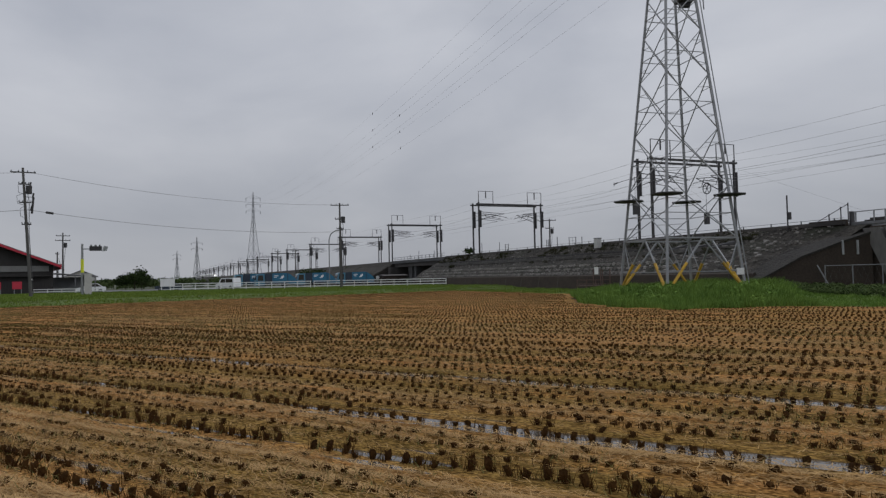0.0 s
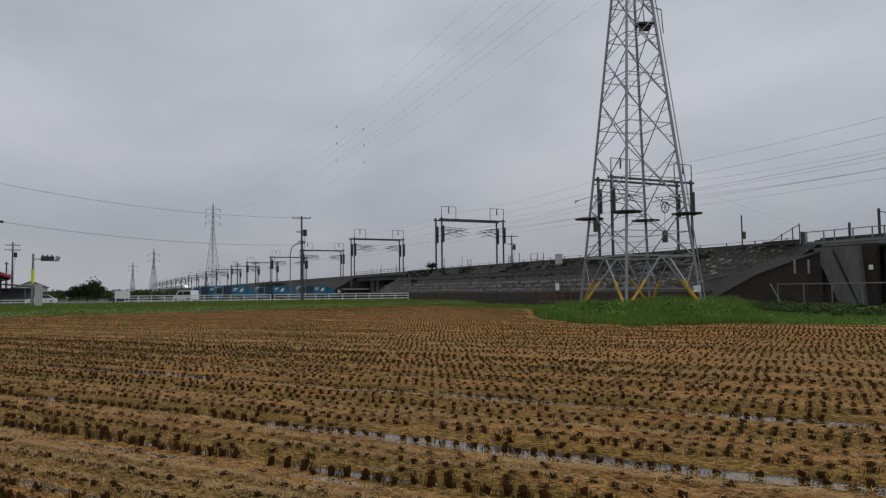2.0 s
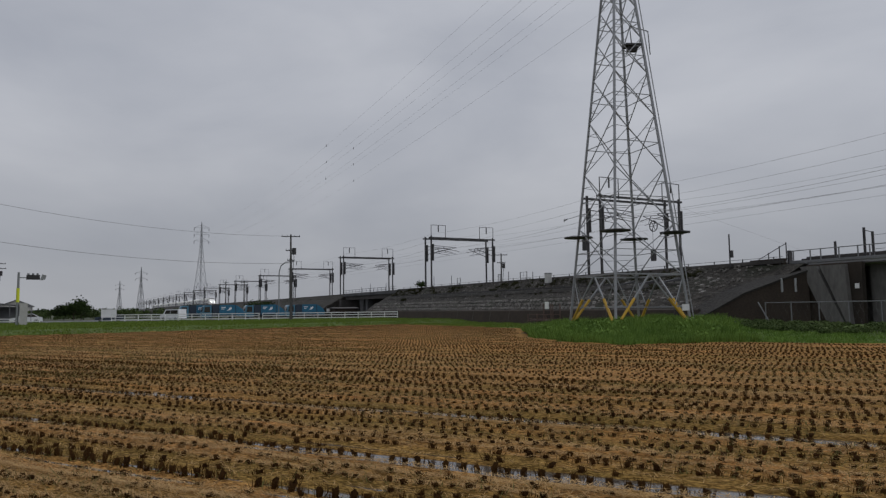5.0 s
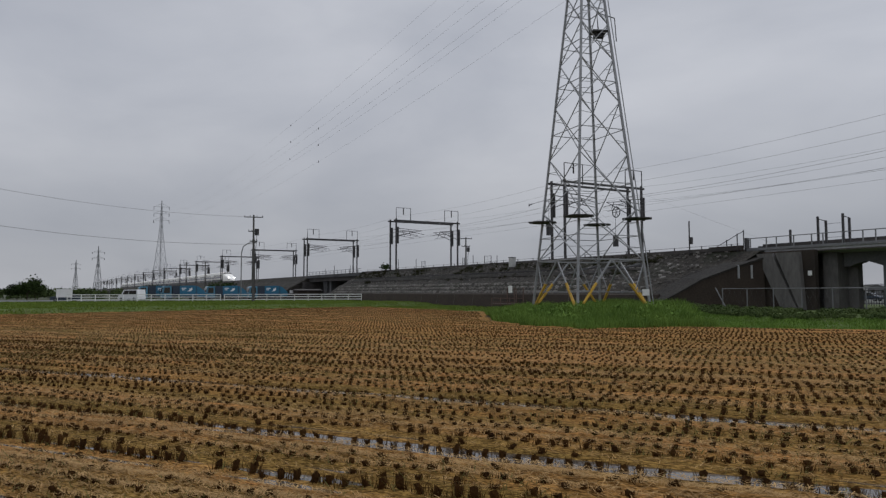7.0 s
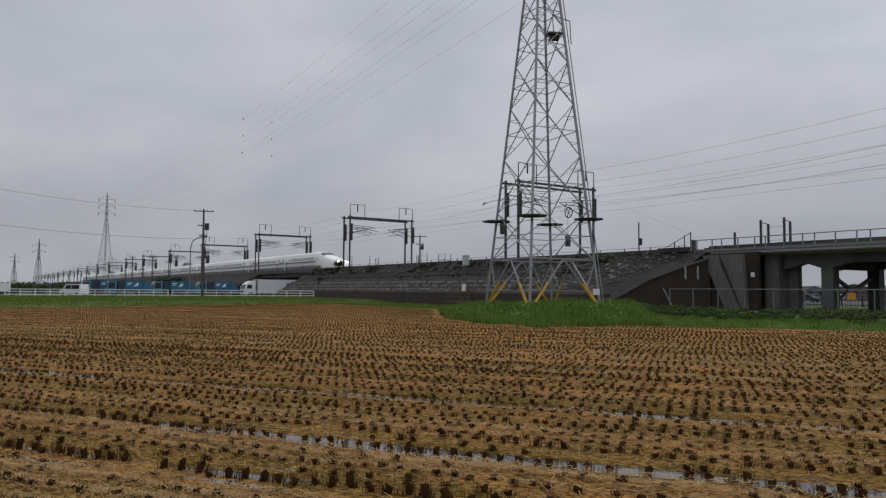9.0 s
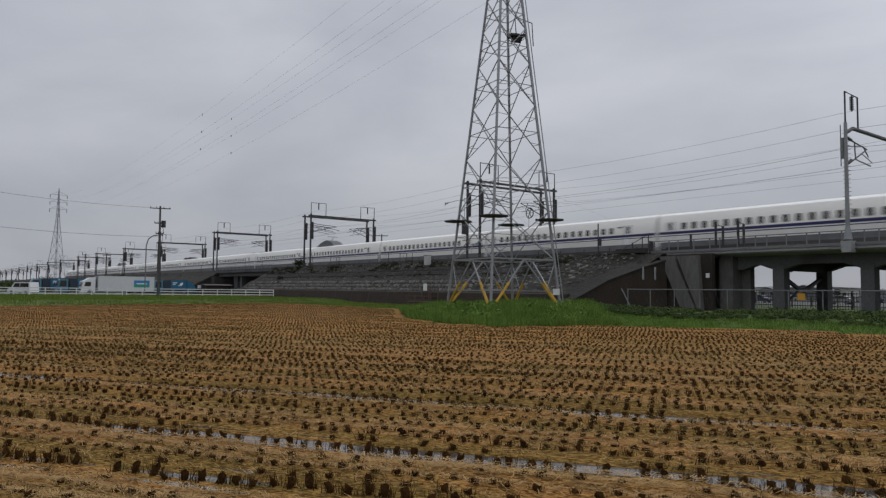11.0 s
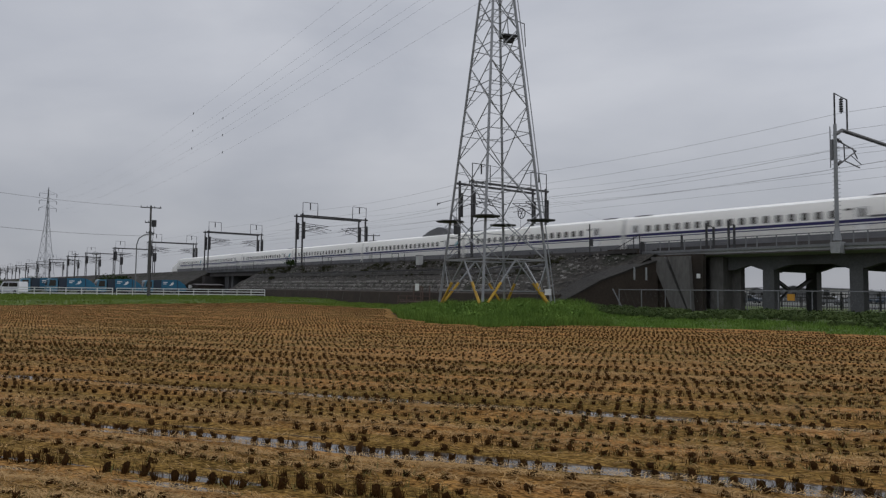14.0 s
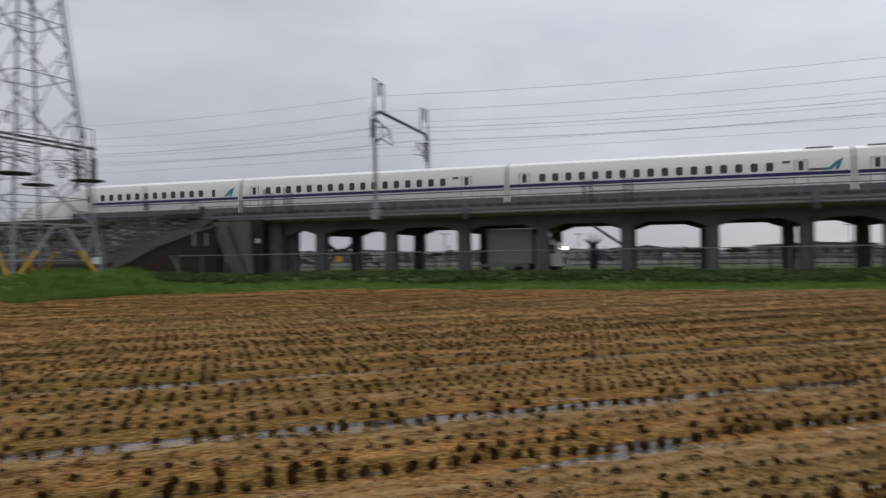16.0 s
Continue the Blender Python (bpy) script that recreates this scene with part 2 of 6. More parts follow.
def embankment():
    """The railway bank: toe wall, block slope, pipes, ballasted crest; split where the road passes below."""
    near = [(41.6, -0.2), (41.9, 1.35), (42.3, 1.4), (44.1, 2.75), (44.5, 2.8), (46.4, 3.9), (46.8, 3.95), (48.2, 5.05)]
    prof = near + [(61.5, 5.05), (68.5, -0.2)]

    def end(lat):
        return -38.6 + (min(lat, 48.2) - 41.6) * 0.62 - max(0, lat - 55) * 0.45
    n = len(prof)
    m = Mesh()
    cuts = [-113.5, -100, -90, -80, -70, -60, -50, -44]
    vs = [(s, lat, z) for s in cuts for lat, z in prof] + [(end(lat), lat, z - (0.07 * max(z, 0) if lat < 48 else 0.3 if lat < 50 else 0)) for lat, z in prof]
    k = len(cuts)
    fs = [(i * n + j, i * n + (j + 1) % n, (i + 1) * n + (j + 1) % n, (i + 1) * n + j) for i in range(k) for j in range(n)]
    m.add(vs, fs + [tuple(range(n)), tuple(range(k * n, k * n + n))])
    solid("embankment_wall", m, SOIL_SLOPE, "weedy dark railway embankment above a concrete toe wall", "embankment", "structure", TRACK)
    solid("embankment_far", Mesh().prism(prof, "x", -1400.0, -141.0), SOIL_SLOPE, "long green railway embankment fading into the distance", "embankment", "structure", TRACK)
    solid("toe_wall", Mesh().prism([(41.25, -0.2), (41.55, 1.34), (41.74, 1.42), (41.9, 1.3), (41.6, -0.2)], "x", -113.0, -38.9), WALL_BROWN, "dark stained concrete toe wall of the embankment", "retaining wall", "structure", TRACK)
    solid("toe_wall_far", Mesh().prism([(41.25, -0.2), (41.55, 1.34), (41.74, 1.42), (41.9, 1.3), (41.6, -0.2)], "x", -190.0, -141.5), WALL_BROWN, "dark stained concrete toe wall of the embankment", "retaining wall", "structure", TRACK)
    joints = Mesh()
    for k in range(18):
        x = -111.0 + 4.1 * k
        joints.add([(x, 41.24, -0.1), (x + 0.05, 41.24, -0.1), (x + 0.05, 41.53, 1.28), (x, 41.53, 1.28), (x, 41.3, -0.1), (x + 0.05, 41.3, -0.1), (x + 0.05, 41.6, 1.28), (x, 41.6, 1.28)],
                   [(0, 1, 2, 3), (4, 5, 6, 7), (0, 1, 5, 4), (1, 2, 6, 5), (2, 3, 7, 6), (3, 0, 4, 7)])
    solid("wall_joints", joints, CONCRETE_DARK, "raised sooty casting seams of the toe wall", "wall", "structure", TRACK)
    # wing wall that cuts the bank off aslant, with a pale sloping coping
    wing = Mesh()
    top = [(41.4, 0.75), (42.3, 1.30), (44.2, 2.55), (46.5, 3.55), (48.3, 4.22)]
    pts = [(end(lat) + 0.15, lat - 0.1, z) for lat, z in top]
    low = [(x, y, -0.2) for x, y, z in pts]
    dx, dy = 0.28, -0.19
    q = pts + low + [(x + dx, y + dy, z) for x, y, z in pts] + [(x + dx, y + dy, z) for x, y, z in low]
    fs = []
    for i in range(4):
        fs += [(i, i + 1, 6 + i, 5 + i), (10 + i, 15 + i, 16 + i, 11 + i), (i, 10 + i, 11 + i, i + 1)]
    wing.add(q, fs + [(0, 5, 15, 10), (4, 14, 19, 9)])
    solid("wing_wall", wing, WALL_BROWN, "dark brown damp wing wall below a sloping coping", "retaining wall", "structure", TRACK)
    cope = Mesh()
    for (x0, y0, z0), (x1, y1, z1) in zip(pts, pts[1:]):
        cope.add([(x0 - 1.9, y0 - 0.02, z0 + 0.11), (x0 + 0.34, y0 - 0.24, z0 + 0.02), (x1 + 0.34, y1 - 0.24, z1 + 0.02), (x1 - 1.9, y1 - 0.02, z1 + 0.11),
                  (x0 - 1.9, y0 - 0.1, z0 - 0.3), (x0 + 0.34, y0 - 0.24, z0 - 0.12), (x1 + 0.34, y1 - 0.24, z1 - 0.12), (x1 - 1.9, y1 - 0.1, z1 - 0.3)],
                 [(0, 1, 2, 3), (1, 5, 6, 2), (0, 3, 7, 4), (4, 7, 6, 5), (0, 4, 5, 1), (3, 2, 6, 7)])
    solid("slope_coping", cope, GRIT, "broad dusty sloping mortar band along the bank's end", "coping", "structure", TRACK)
    solid("wing_wall_return", Mesh().box(-34.4, -30.2, 48.3, 48.7, -0.2, 4.64), WALL_BROWN, "dark brown return wall beside the abutment", "retaining wall", "structure", TRACK)
    solid("crest_block", Mesh().box(-39.5, -36.4, 48.36, 48.72, 4.3, 5.30), WALL_BROWN, "dark block wall where the bank meets the bridge", "retaining wall", "structure", TRACK)
    for x, y in ((-35.09, 46.22), (-34.57, 47.07)):
        solid("wall_marker", Mesh().box(x, x + 0.09, y - 0.04, y + 0.10, 2.6, 3.62), CONCRETE_PALE, "thin upright white marker board on the brown wall", "marker", m=TRACK, group="wall markers")


embankment()


def abutment():
    """Slanting pale buttresses and the dark abutment block under the deck's end."""
    for poly in ([(-34.7, 4.5), (-33.4, 4.5), (-31.2, -0.2), (-32.5, -0.2)], [(-33.1, 4.5), (-31.2, 4.5), (-30.9, -0.2), (-31.05, -0.2)]):
        solid("buttress", Mesh().prism(poly, "y", 47.9, 49.6), CONCRETE_MID, "pale slanting concrete buttress beneath the bridge deck", "buttress", "structure", TRACK)
    solid("abutment", Mesh().box(-35.6, -34.4, 48.7, 60.5, -0.2, 4.5).box(-34.4, -28.6, 50.9, 51.5, -0.2, 4.45).box(-30.4, -29.3, 49.6, 50.9, -0.2, 4.45), CONCRETE_MID, "dark streaked concrete abutment block", "abutment", "structure", TRACK)
    solid("notice_plate", Mesh().box(-30.72, -30.42, 48.24, 48.28, 2.75, 3.1), WHITE_PAINT, "small white notice plate on the wall beside the buttress", "notice", m=TRACK)


abutment()


def viaduct():
    deck = [(48.9, 4.55), (48.9, 5.0), (50.4, 5.0), (50.4, 5.15), (61.0, 5.15), (61.0, 4.65), (59.0, 4.45), (50.0, 4.4)]
    v = thing("viaduct", TRACK, "grey concrete railway viaduct on paired columns beside the field", "viaduct", kind="structure")
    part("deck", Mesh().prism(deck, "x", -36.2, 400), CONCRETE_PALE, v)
    part("deck_nosing", Mesh().box(-36.25, 400, 48.80, 48.9, 4.84, 5.04), STEEL_MID, v)
    part("deck_end", Mesh().box(-36.34, -36.2, 48.78, 49.2, 4.4, 5.9), STEEL_DARK, v)
    part("ballast_wall", Mesh().box(-36, 400, 50.6, 50.8, 5.15, 5.42), CONCRETE_DARK, v)
    part("cable_trough", Mesh().box(-35.8, 400, 49.7, 50.2, 5.0, 5.22), CONCRETE_DARK, v)
    part("track_bed", Mesh().box(-36, 400, 50.8, 60.6, 5.15, 5.22), BALLAST, v)
    part("far_parapet", Mesh().box(-36, 400, 60.7, 60.9, 5.15, 6.2), CONCRETE, v)
    # columns and beams: shade below the deck is put into their darker concrete
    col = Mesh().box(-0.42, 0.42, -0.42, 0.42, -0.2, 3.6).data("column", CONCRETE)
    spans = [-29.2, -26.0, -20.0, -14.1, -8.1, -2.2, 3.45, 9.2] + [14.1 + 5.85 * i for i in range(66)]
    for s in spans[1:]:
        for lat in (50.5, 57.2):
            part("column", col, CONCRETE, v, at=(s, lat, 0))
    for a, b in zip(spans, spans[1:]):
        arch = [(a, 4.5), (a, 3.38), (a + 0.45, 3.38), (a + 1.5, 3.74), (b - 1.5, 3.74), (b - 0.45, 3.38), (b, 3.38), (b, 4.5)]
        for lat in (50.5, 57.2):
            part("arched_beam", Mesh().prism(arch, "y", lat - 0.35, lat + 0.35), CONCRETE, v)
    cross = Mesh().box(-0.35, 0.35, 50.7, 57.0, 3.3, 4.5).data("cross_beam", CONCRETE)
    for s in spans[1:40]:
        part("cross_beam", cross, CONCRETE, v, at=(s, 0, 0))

    post = Mesh().box(-0.035, 0.035, -0.035, 0.035, 0, 0.86).data("railing_post", STEEL_MID)
    for i in range(110):
        part("railing_post", post, STEEL_MID, v, at=(-36.0 + 1.24 * i + 0.22 * math.sin(2.1 * i), 49.05, 5.0))
    for z in (5.84,):
        part("hand_rail", Mesh().box(-36.2, 160, 49.02, 49.08, z - 0.03, z + 0.03), STEEL_MID, v)
    part("mesh_panel", Mesh().path([(-29.7, 49.2, 6.5), (-28.6, 49.2, 6.5), (-28.6, 49.2, 5.5), (-29.7, 49.2, 5.5)], 0.02, 4), STEEL_MID, v)
    for s in (-32.6, -30.4, -29.8, -28.55, -28.1, -5.0, -4.5, -2.2, -1.8, 17, 17.5):
        part("gate_post", Mesh().box(s - 0.07, s + 0.07, 49.1, 49.22, 5.0, {-32.6: 6.3, -30.4: 7.1, -29.8: 6.75, -28.55: 7.15, -28.1: 6.8}.get(s, 6.7)), STEEL_DARK, v)
    part("hand_rail", Mesh().tube((-4.75, 49.2, 6.4), (-1.9, 49.2, 6.4), 0.03).tube((-4.75, 49.2, 5.9), (-1.9, 49.2, 5.9), 0.03), STEEL_DARK, v)
    for s in (-13.5, 9.5, 32):
        part("drain_block", Mesh().prism([(48.6, 4.2), (48.5, 4.6), (48.9, 5.3), (48.9, 4.2)], "x", s - 0.22, s + 0.22).tube((s, 48.85, 4.3), (s, 50.1, 3.4), 0.09).tube((s, 50.02, 3.5), (s, 50.02, 0.2), 0.08), CONCRETE, v)
    part("gate_bar", Mesh().tube((-30.4, 49.16, 6.9), (-29.8, 49.16, 6.72), 0.03, n=5), STEEL_DARK, v)
    part("gate_bar", Mesh().tube((-28.55, 49.16, 6.98), (-28.1, 49.16, 6.8), 0.03, n=5), STEEL_DARK, v)
    part("drip_edge", Mesh().box(-36.2, 160, 48.86, 48.9, 4.56, 4.64), CONCRETE_DARK, v)
    # dark steel brace between the first pair of columns
    z = [(50.95, 2.75), (53.1, 1.95), (54.3, 1.95), (56.8, 2.85)]
    part("brace", Mesh().path([(-26.0, y, q) for y, q in z], 0.16, 4).path([(-26.0, 51.2, 0.85), (-26.0, 53.1, 1.9)], 0.09, 4), STEEL_DARK, v)


viaduct()


def rails():
    for i, lat in enumerate((52.7, 57.0)):
        for k, off in enumerate((-0.72, 0.72)):
            solid("rail", Mesh().box(-1400, 400, lat + off - 0.035, lat + off + 0.035, RAIL - 0.16, RAIL), RAIL_STEEL, "long steel rail on the ballasted track bed", "rail", "structure", TRACK)
    solid("ballast_bed", Mesh().prism([(50.9, 5.05), (51.4, 5.25), (58.4, 5.25), (58.9, 5.05)], "x", -1400, -36.2), BALLAST, "dark crushed-stone ballast along the crest", "ballast", "structure", TRACK)


rails()


# ---- the train ----
def section(w, h, z0):
    """Half-round body outline (y, z) of width w, height h above the floor line z0."""
    k = [(-0.42, 0.0), (-0.5, 0.10), (-0.5, 0.62), (-0.48, 0.78), (-0.43, 0.915), (-0.33, 0.97), (-0.16, 0.997)]
    half = [(y * w, z0 + z * h) for y, z in k]
    return half + [(-y, z) for y, z in reversed(half)]


def loft(rows):
    m = Mesh()
    n = len(rows[0][1])
    vs = [(x, y, z) for x, sec in rows for y, z in sec]
    fs = []
    for i in range(len(rows) - 1):
        for j in range(n):
            fs.append((i * n + j, i * n + (j + 1) % n, (i + 1) * n + (j + 1) % n, (i + 1) * n + j))
    fs += [tuple(range(n)), tuple(range((len(rows) - 1) * n, len(rows) * n))]
    return m.add(vs, fs)


COVER_FRONT, COVER_REAR = (5, 8, 9, 10, 11, 12), (6, 9, 10, 12, 13)  # cars with a roof fairing at either end


def build_train():
    train = thing("bullet_train", TRACK @ pose(-700, 57.0, RAIL), "white sixteen-car bullet train with navy waist stripes on the track", "train")
    mid = loft([(0.22, section(3.36, 3.58, 0.22)), (24.78, section(3.36, 3.58, 0.22))]).data("car_body", WHITE, True)
    nose_rows = [(0.22, section(3.36, 3.58, 0.22)), (16.5, section(3.36, 3.58, 0.22))]
    for x, h, w in ((17.6, 3.57, 3.36), (18.4, 3.50, 3.36), (19.1, 3.34, 3.35), (19.9, 3.04, 3.33), (20.7, 2.74, 3.30), (21.7, 2.47, 3.24), (23.0, 2.20, 3.12), (24.3, 1.93, 2.92), (25.5, 1.62, 2.62), (26.6, 1.26, 2.16), (27.4, 0.92, 1.5), (27.95, 0.55, 0.6)):
        nose_rows.append((x, section(w, h, 0.22)))
    end = loft(nose_rows).data("lead_car_body", WHITE, True)
    # the wrap-round cab glazing lies a finger's width proud of the nose
    glaze = [[(x, y, z) for y, z in section(w + 0.03, h + 0.025, 0.22)[3:11]] for x, h, w in ((18.75, 3.42, 3.355), (19.1, 3.34, 3.35), (19.9, 3.04, 3.33), (20.45, 2.84, 3.31))]
    screen = Mesh().add([p for r in glaze for p in r], [(i * 8 + j, i * 8 + j + 1, i * 8 + j + 9, i * 8 + j + 8) for i in range(3) for j in range(1, 6)]).data("windscreen", GLASS_DARK)
    skirt = Mesh().box(0.3, 24.7, -1.70, 1.70, 0.30, 0.98).box(0.5, 24.5, -1.55, 1.55, 0.12, 0.30).data("underframe", UNDER)
    skirt_end = Mesh().box(0.3, 19.5, -1.70, 1.70, 0.30, 0.98).box(0.5, 24.0, -1.5, 1.5, 0.12, 0.30).data("underframe", UNDER)
    win = Mesh().prism([(-0.16, -0.31), (0.16, -0.31), (0.24, -0.22), (0.24, 0.22), (0.16, 0.31), (-0.16, 0.31), (-0.24, 0.22), (-0.24, -0.22)], "y", -1.702, -1.672).data("window", GLASS_DARK)
    dwin = Mesh().prism([(-0.13, -0.33), (0.13, -0.33), (0.16, -0.29), (0.16, 0.29), (0.13, 0.33), (-0.13, 0.33), (-0.16, 0.29), (-0.16, -0.29)], "y", -1.704, -1.690).data("door_window", GLASS_DARK)
    door = Mesh().box(-0.42, 0.42, -1.69, -1.66, 0.75, 2.82).data("car_door", DOOR_WHITE)
    vent = Mesh().box(-0.25, 0.25, -1.70, -1.6, 2.66, 2.80).data("sign_panel", GLASS_DARK)
    seam = Mesh().box(-0.45, -0.42, -1.694, -1.66, 0.75, 2.84).box(0.42, 0.45, -1.694, -1.66, 0.75, 2.84).box(-0.42, 0.42, -1.694, -1.66, 2.82, 2.84).data("door_seam", UNDER)
    gap = Mesh().prism([(y, z) for y, z in section(3.24, 3.44, 0.28)], "x", -0.24, 0.24).data("gangway_bellows", BELLOWS)
    cover = Mesh().prism([(-1.3, 3.5), (-0.8, 3.80), (0.8, 3.80), (1.3, 3.5)], "y", -1.1, 1.1).data("pantograph_cover", UNDER)
    fairing = Mesh().prism([(-1.7, 3.7), (-1.2, 4.15), (0.3, 4.3), (1.0, 4.1), (1.7, 3.7)], "y", -0.8, 0.8).data("pantograph_fairing", STEEL_DARK)
    emblem = Mesh().prism([(-0.55, 2.06), (0.05, 2.62), (0.5, 2.85), (0.22, 2.06), (0.02, 2.06), (0.08, 2.38), (-0.18, 2.06)], "y", -1.706, -1.66).data("emblem", TEAL)
    lettering = Mesh().box(-1.7, -0.4, -1.704, -1.67, 2.05, 2.2).data("lettering_bar", UNDER)
    hump = Mesh().prism([(-3.7, 3.55), (-1.6, 4.4), (0.2, 4.78), (0.8, 4.78), (2.2, 4.42), (3.7, 3.55)], "y", -1.0, 1.0).data("pantograph_shield", UNDER)
    arm = Mesh().path([(0.6, 0, 4.8), (1.3, 0, 5.2), (0.9, 0, 5.4)], 0.04).box(0.85, 0.95, -0.9, 0.9, 5.38, 5.44).data("pantograph", STEEL_DARK)

    bogie = Mesh()
    for x in (-1.25, 1.25):
        for y in (-0.72, 0.72):
            bogie.tube((x, y - 0.06, 0.42), (x, y + 0.06, 0.42), 0.42, n=14)
        bogie.tube((x, -0.8, 0.42), (x, 0.8, 0.42), 0.08)
    bogie = bogie.box(-1.7, 1.7, -1.1, -0.9, 0.3, 0.5).box(-1.7, 1.7, 0.9, 1.1, 0.3, 0.5).data("bogie", STEEL_DARK)

    for i in range(16):
        # the nose of the train lies at x = 0
        if i in (0, 15):
            car = part("lead_car", end, WHITE, train)
            if i == 0:
                car.location = (-27.35, 0, 0)
            else:
                car.location, car.rotation_euler = (-27.35 - 350, 0, 0), (0, 0, math.pi)
            part("underframe", skirt_end, UNDER, car)
            for s in (-1, 1):
                part("navy_stripe", Mesh().box(0.3, 17.0, s * 1.69 - 0.012, s * 1.69 + 0.012, 1.72, 1.96), NAVY, car)
                part("navy_pinstripe", Mesh().box(0.3, 17.0, s * 1.69 - 0.010, s * 1.69 + 0.010, 1.54, 1.61), NAVY, car)
            for k in range(12):
                for s in (1, -1):
                    w = part("window", win, GLASS_DARK, car, at=(4.3 + 1.04 * k, 0, 2.42))
                    if s < 0:
                        w.rotation_euler = (0, 0, math.pi)
            if i:
                part("emblem", emblem, TEAL, car, at=(1.2, 0, 0)).rotation_euler = (0, 0, math.pi)
            for s in (1, -1):
                w = part("cab_side_window", dwin, GLASS_DARK, car, at=(2.9, 0, 2.4))
                w.rotation_euler = (0, 0, 0 if s > 0 else math.pi)
            part("windscreen", screen, GLASS_DARK, car)
            for q in (-1, 1):
                part("cab_door", Mesh().box(17.1, 17.8, q * 1.685 - 0.012, q * 1.685 + 0.012, 0.8, 2.75), DOOR_WHITE, car)
                part("cab_door_window", Mesh().box(17.28, 17.62, q * 1.69 - 0.014, q * 1.69 + 0.014, 2.05, 2.62), GLASS_DARK, car)
            lamp = HEADLAMP if i == 0 else UNDER
            for s in (-1, 1):
                part("headlamp", Mesh().prism([(25.6, 1.74), (26.25, 1.56), (26.45, 1.44), (25.75, 1.60)], "y", s * 0.90 - 0.11, s * 0.90 + 0.11), lamp, car)
        else:
            x0 = -27.35 - 25.0 * i
            car = part("car", mid, WHITE, train, at=(x0, 0, 0))
            part("underframe", skirt, UNDER, car)
            for s in (-1, 1):
                part("navy_stripe", STRIPE[0], NAVY, car, at=(0, s * 1.69, 0))
                part("navy_pinstripe", STRIPE[1], NAVY, car, at=(0, s * 1.69, 0))
            for k in range(17):
                part("window", win, GLASS_DARK, car, at=(2.9 + 1.04 * k, 0, 2.42))
            for x in (1.45, 21.6):
                part("car_door", door, DOOR_WHITE, car, at=(x, 0, 0))
                part("door_seam", seam, UNDER, car, at=(x, 0, 0))
                part("door_window", dwin, GLASS_DARK, car, at=(x, 0, 2.42))
            part("sign_panel", vent, GLASS_DARK, car, at=(20.65, 0, 0))
            if i % 2:
                part("emblem", emblem, TEAL, car, at=(23.8, 0, 0))
                part("lettering_bar", lettering, UNDER, car, at=(23.8, 0, 0))
            if i in (4, 11):
                px = 5.4 if i == 4 else 18.35
                part("pantograph_shield", hump, UNDER, car, at=(px, 0, 0))
                part("pantograph", arm, STEEL_DARK, car, at=(px, 0, 0))
            if i in COVER_REAR:
                part("pantograph_cover", cover, UNDER, car, at=(22.9, 0, 0))
            if i in (7, 8):
                part("pantograph_fairing", fairing, STEEL_DARK, car, at=(1.9 if i == 7 else 23.1, 0, 0))
            if i in COVER_FRONT:
                part("pantograph_cover", cover, UNDER, car, at=(1.9, 0, 0))
        for x in (3.8, 20.6):
            part("bogie", bogie, STEEL_DARK, car, at=(x, 0, 0))
        if i < 15:
            part("gangway_bellows", gap, BELLOWS, train, at=(-27.35 - 25.0 * i, 0, 0))
    return train


STRIPE = [Mesh().box(0.24, 24.76, -0.012, 0.012, 1.72, 1.96).data("navy_stripe", NAVY), Mesh().box(0.24, 24.76, -0.010, 0.010, 1.54, 1.61).data("navy_pinstripe", NAVY)]
train = build_train()


# ---- the rice field ----
RD, RN = np.array((-0.8487, 0.5289)), np.array((0.5289, 0.8487))
U2, N2 = np.array((0.38714, -0.92202)), np.array((0.92202, 0.38714))
RUTS = (3.28, 4.92, 6.47, 9.46)
MOUND = [(-47.0, 30.8), (-32.5, 21.6), (-26.0, 19.7), (-23.0, 20.6), (-22.0, 25.5), (-19.0, 27.8), (-15.5, 29.6), (-12.0, 36.0), (-50.0, 36.0)]


def vnoise(x, y, seed=0):
    """Smooth value noise on numpy arrays, 0 to 1."""
    xi, yi = np.floor(x).astype(np.int64), np.floor(y).astype(np.int64)
    fx, fy = x - xi, y - yi
    fx, fy = fx * fx * (3 - 2 * fx), fy * fy * (3 - 2 * fy)

    def h(i, j):
        k = (i * 374761393 + j * 668265263 + seed * 362437) & 0x7FFFFFFF
        k = ((k ^ (k >> 13)) * 1274126177) & 0x7FFFFFFF
        return ((k ^ (k >> 16)) & 0xFFFF) / 65535.0
    return (h(xi, yi) * (1 - fx) + h(xi + 1, yi) * fx) * (1 - fy) + (h(xi, yi + 1) * (1 - fx) + h(xi + 1, yi + 1) * fx) * fy


def inside(poly, x, y):
    r = np.zeros(x.shape, bool)
    for (x0, y0), (x1, y1) in zip(poly, poly[1:] + poly[:1]):
        with np.errstate(divide="ignore", invalid="ignore"):
            r ^= ((y0 > y) != (y1 > y)) & (x < (x1 - x0) * (y - y0) / ((y1 - y0) or 1e-9) + x0)
    return r


def in_field(x, y, margin=0.0):
    s, lat = x * U2[0] + y * U2[1], x * N2[0] + y * N2[1]
    wob = 0.5 * (vnoise(s * 0.4, lat * 0.4, 5) - 0.5)
    left = -58.5 - 0.29 * (np.clip(lat, -30, 31) + 10)
    return (lat < 30.4 + wob - margin) & (s > left + wob + margin) & (s < 42) & (lat > -40) & ~inside(MOUND, s + wob, lat)


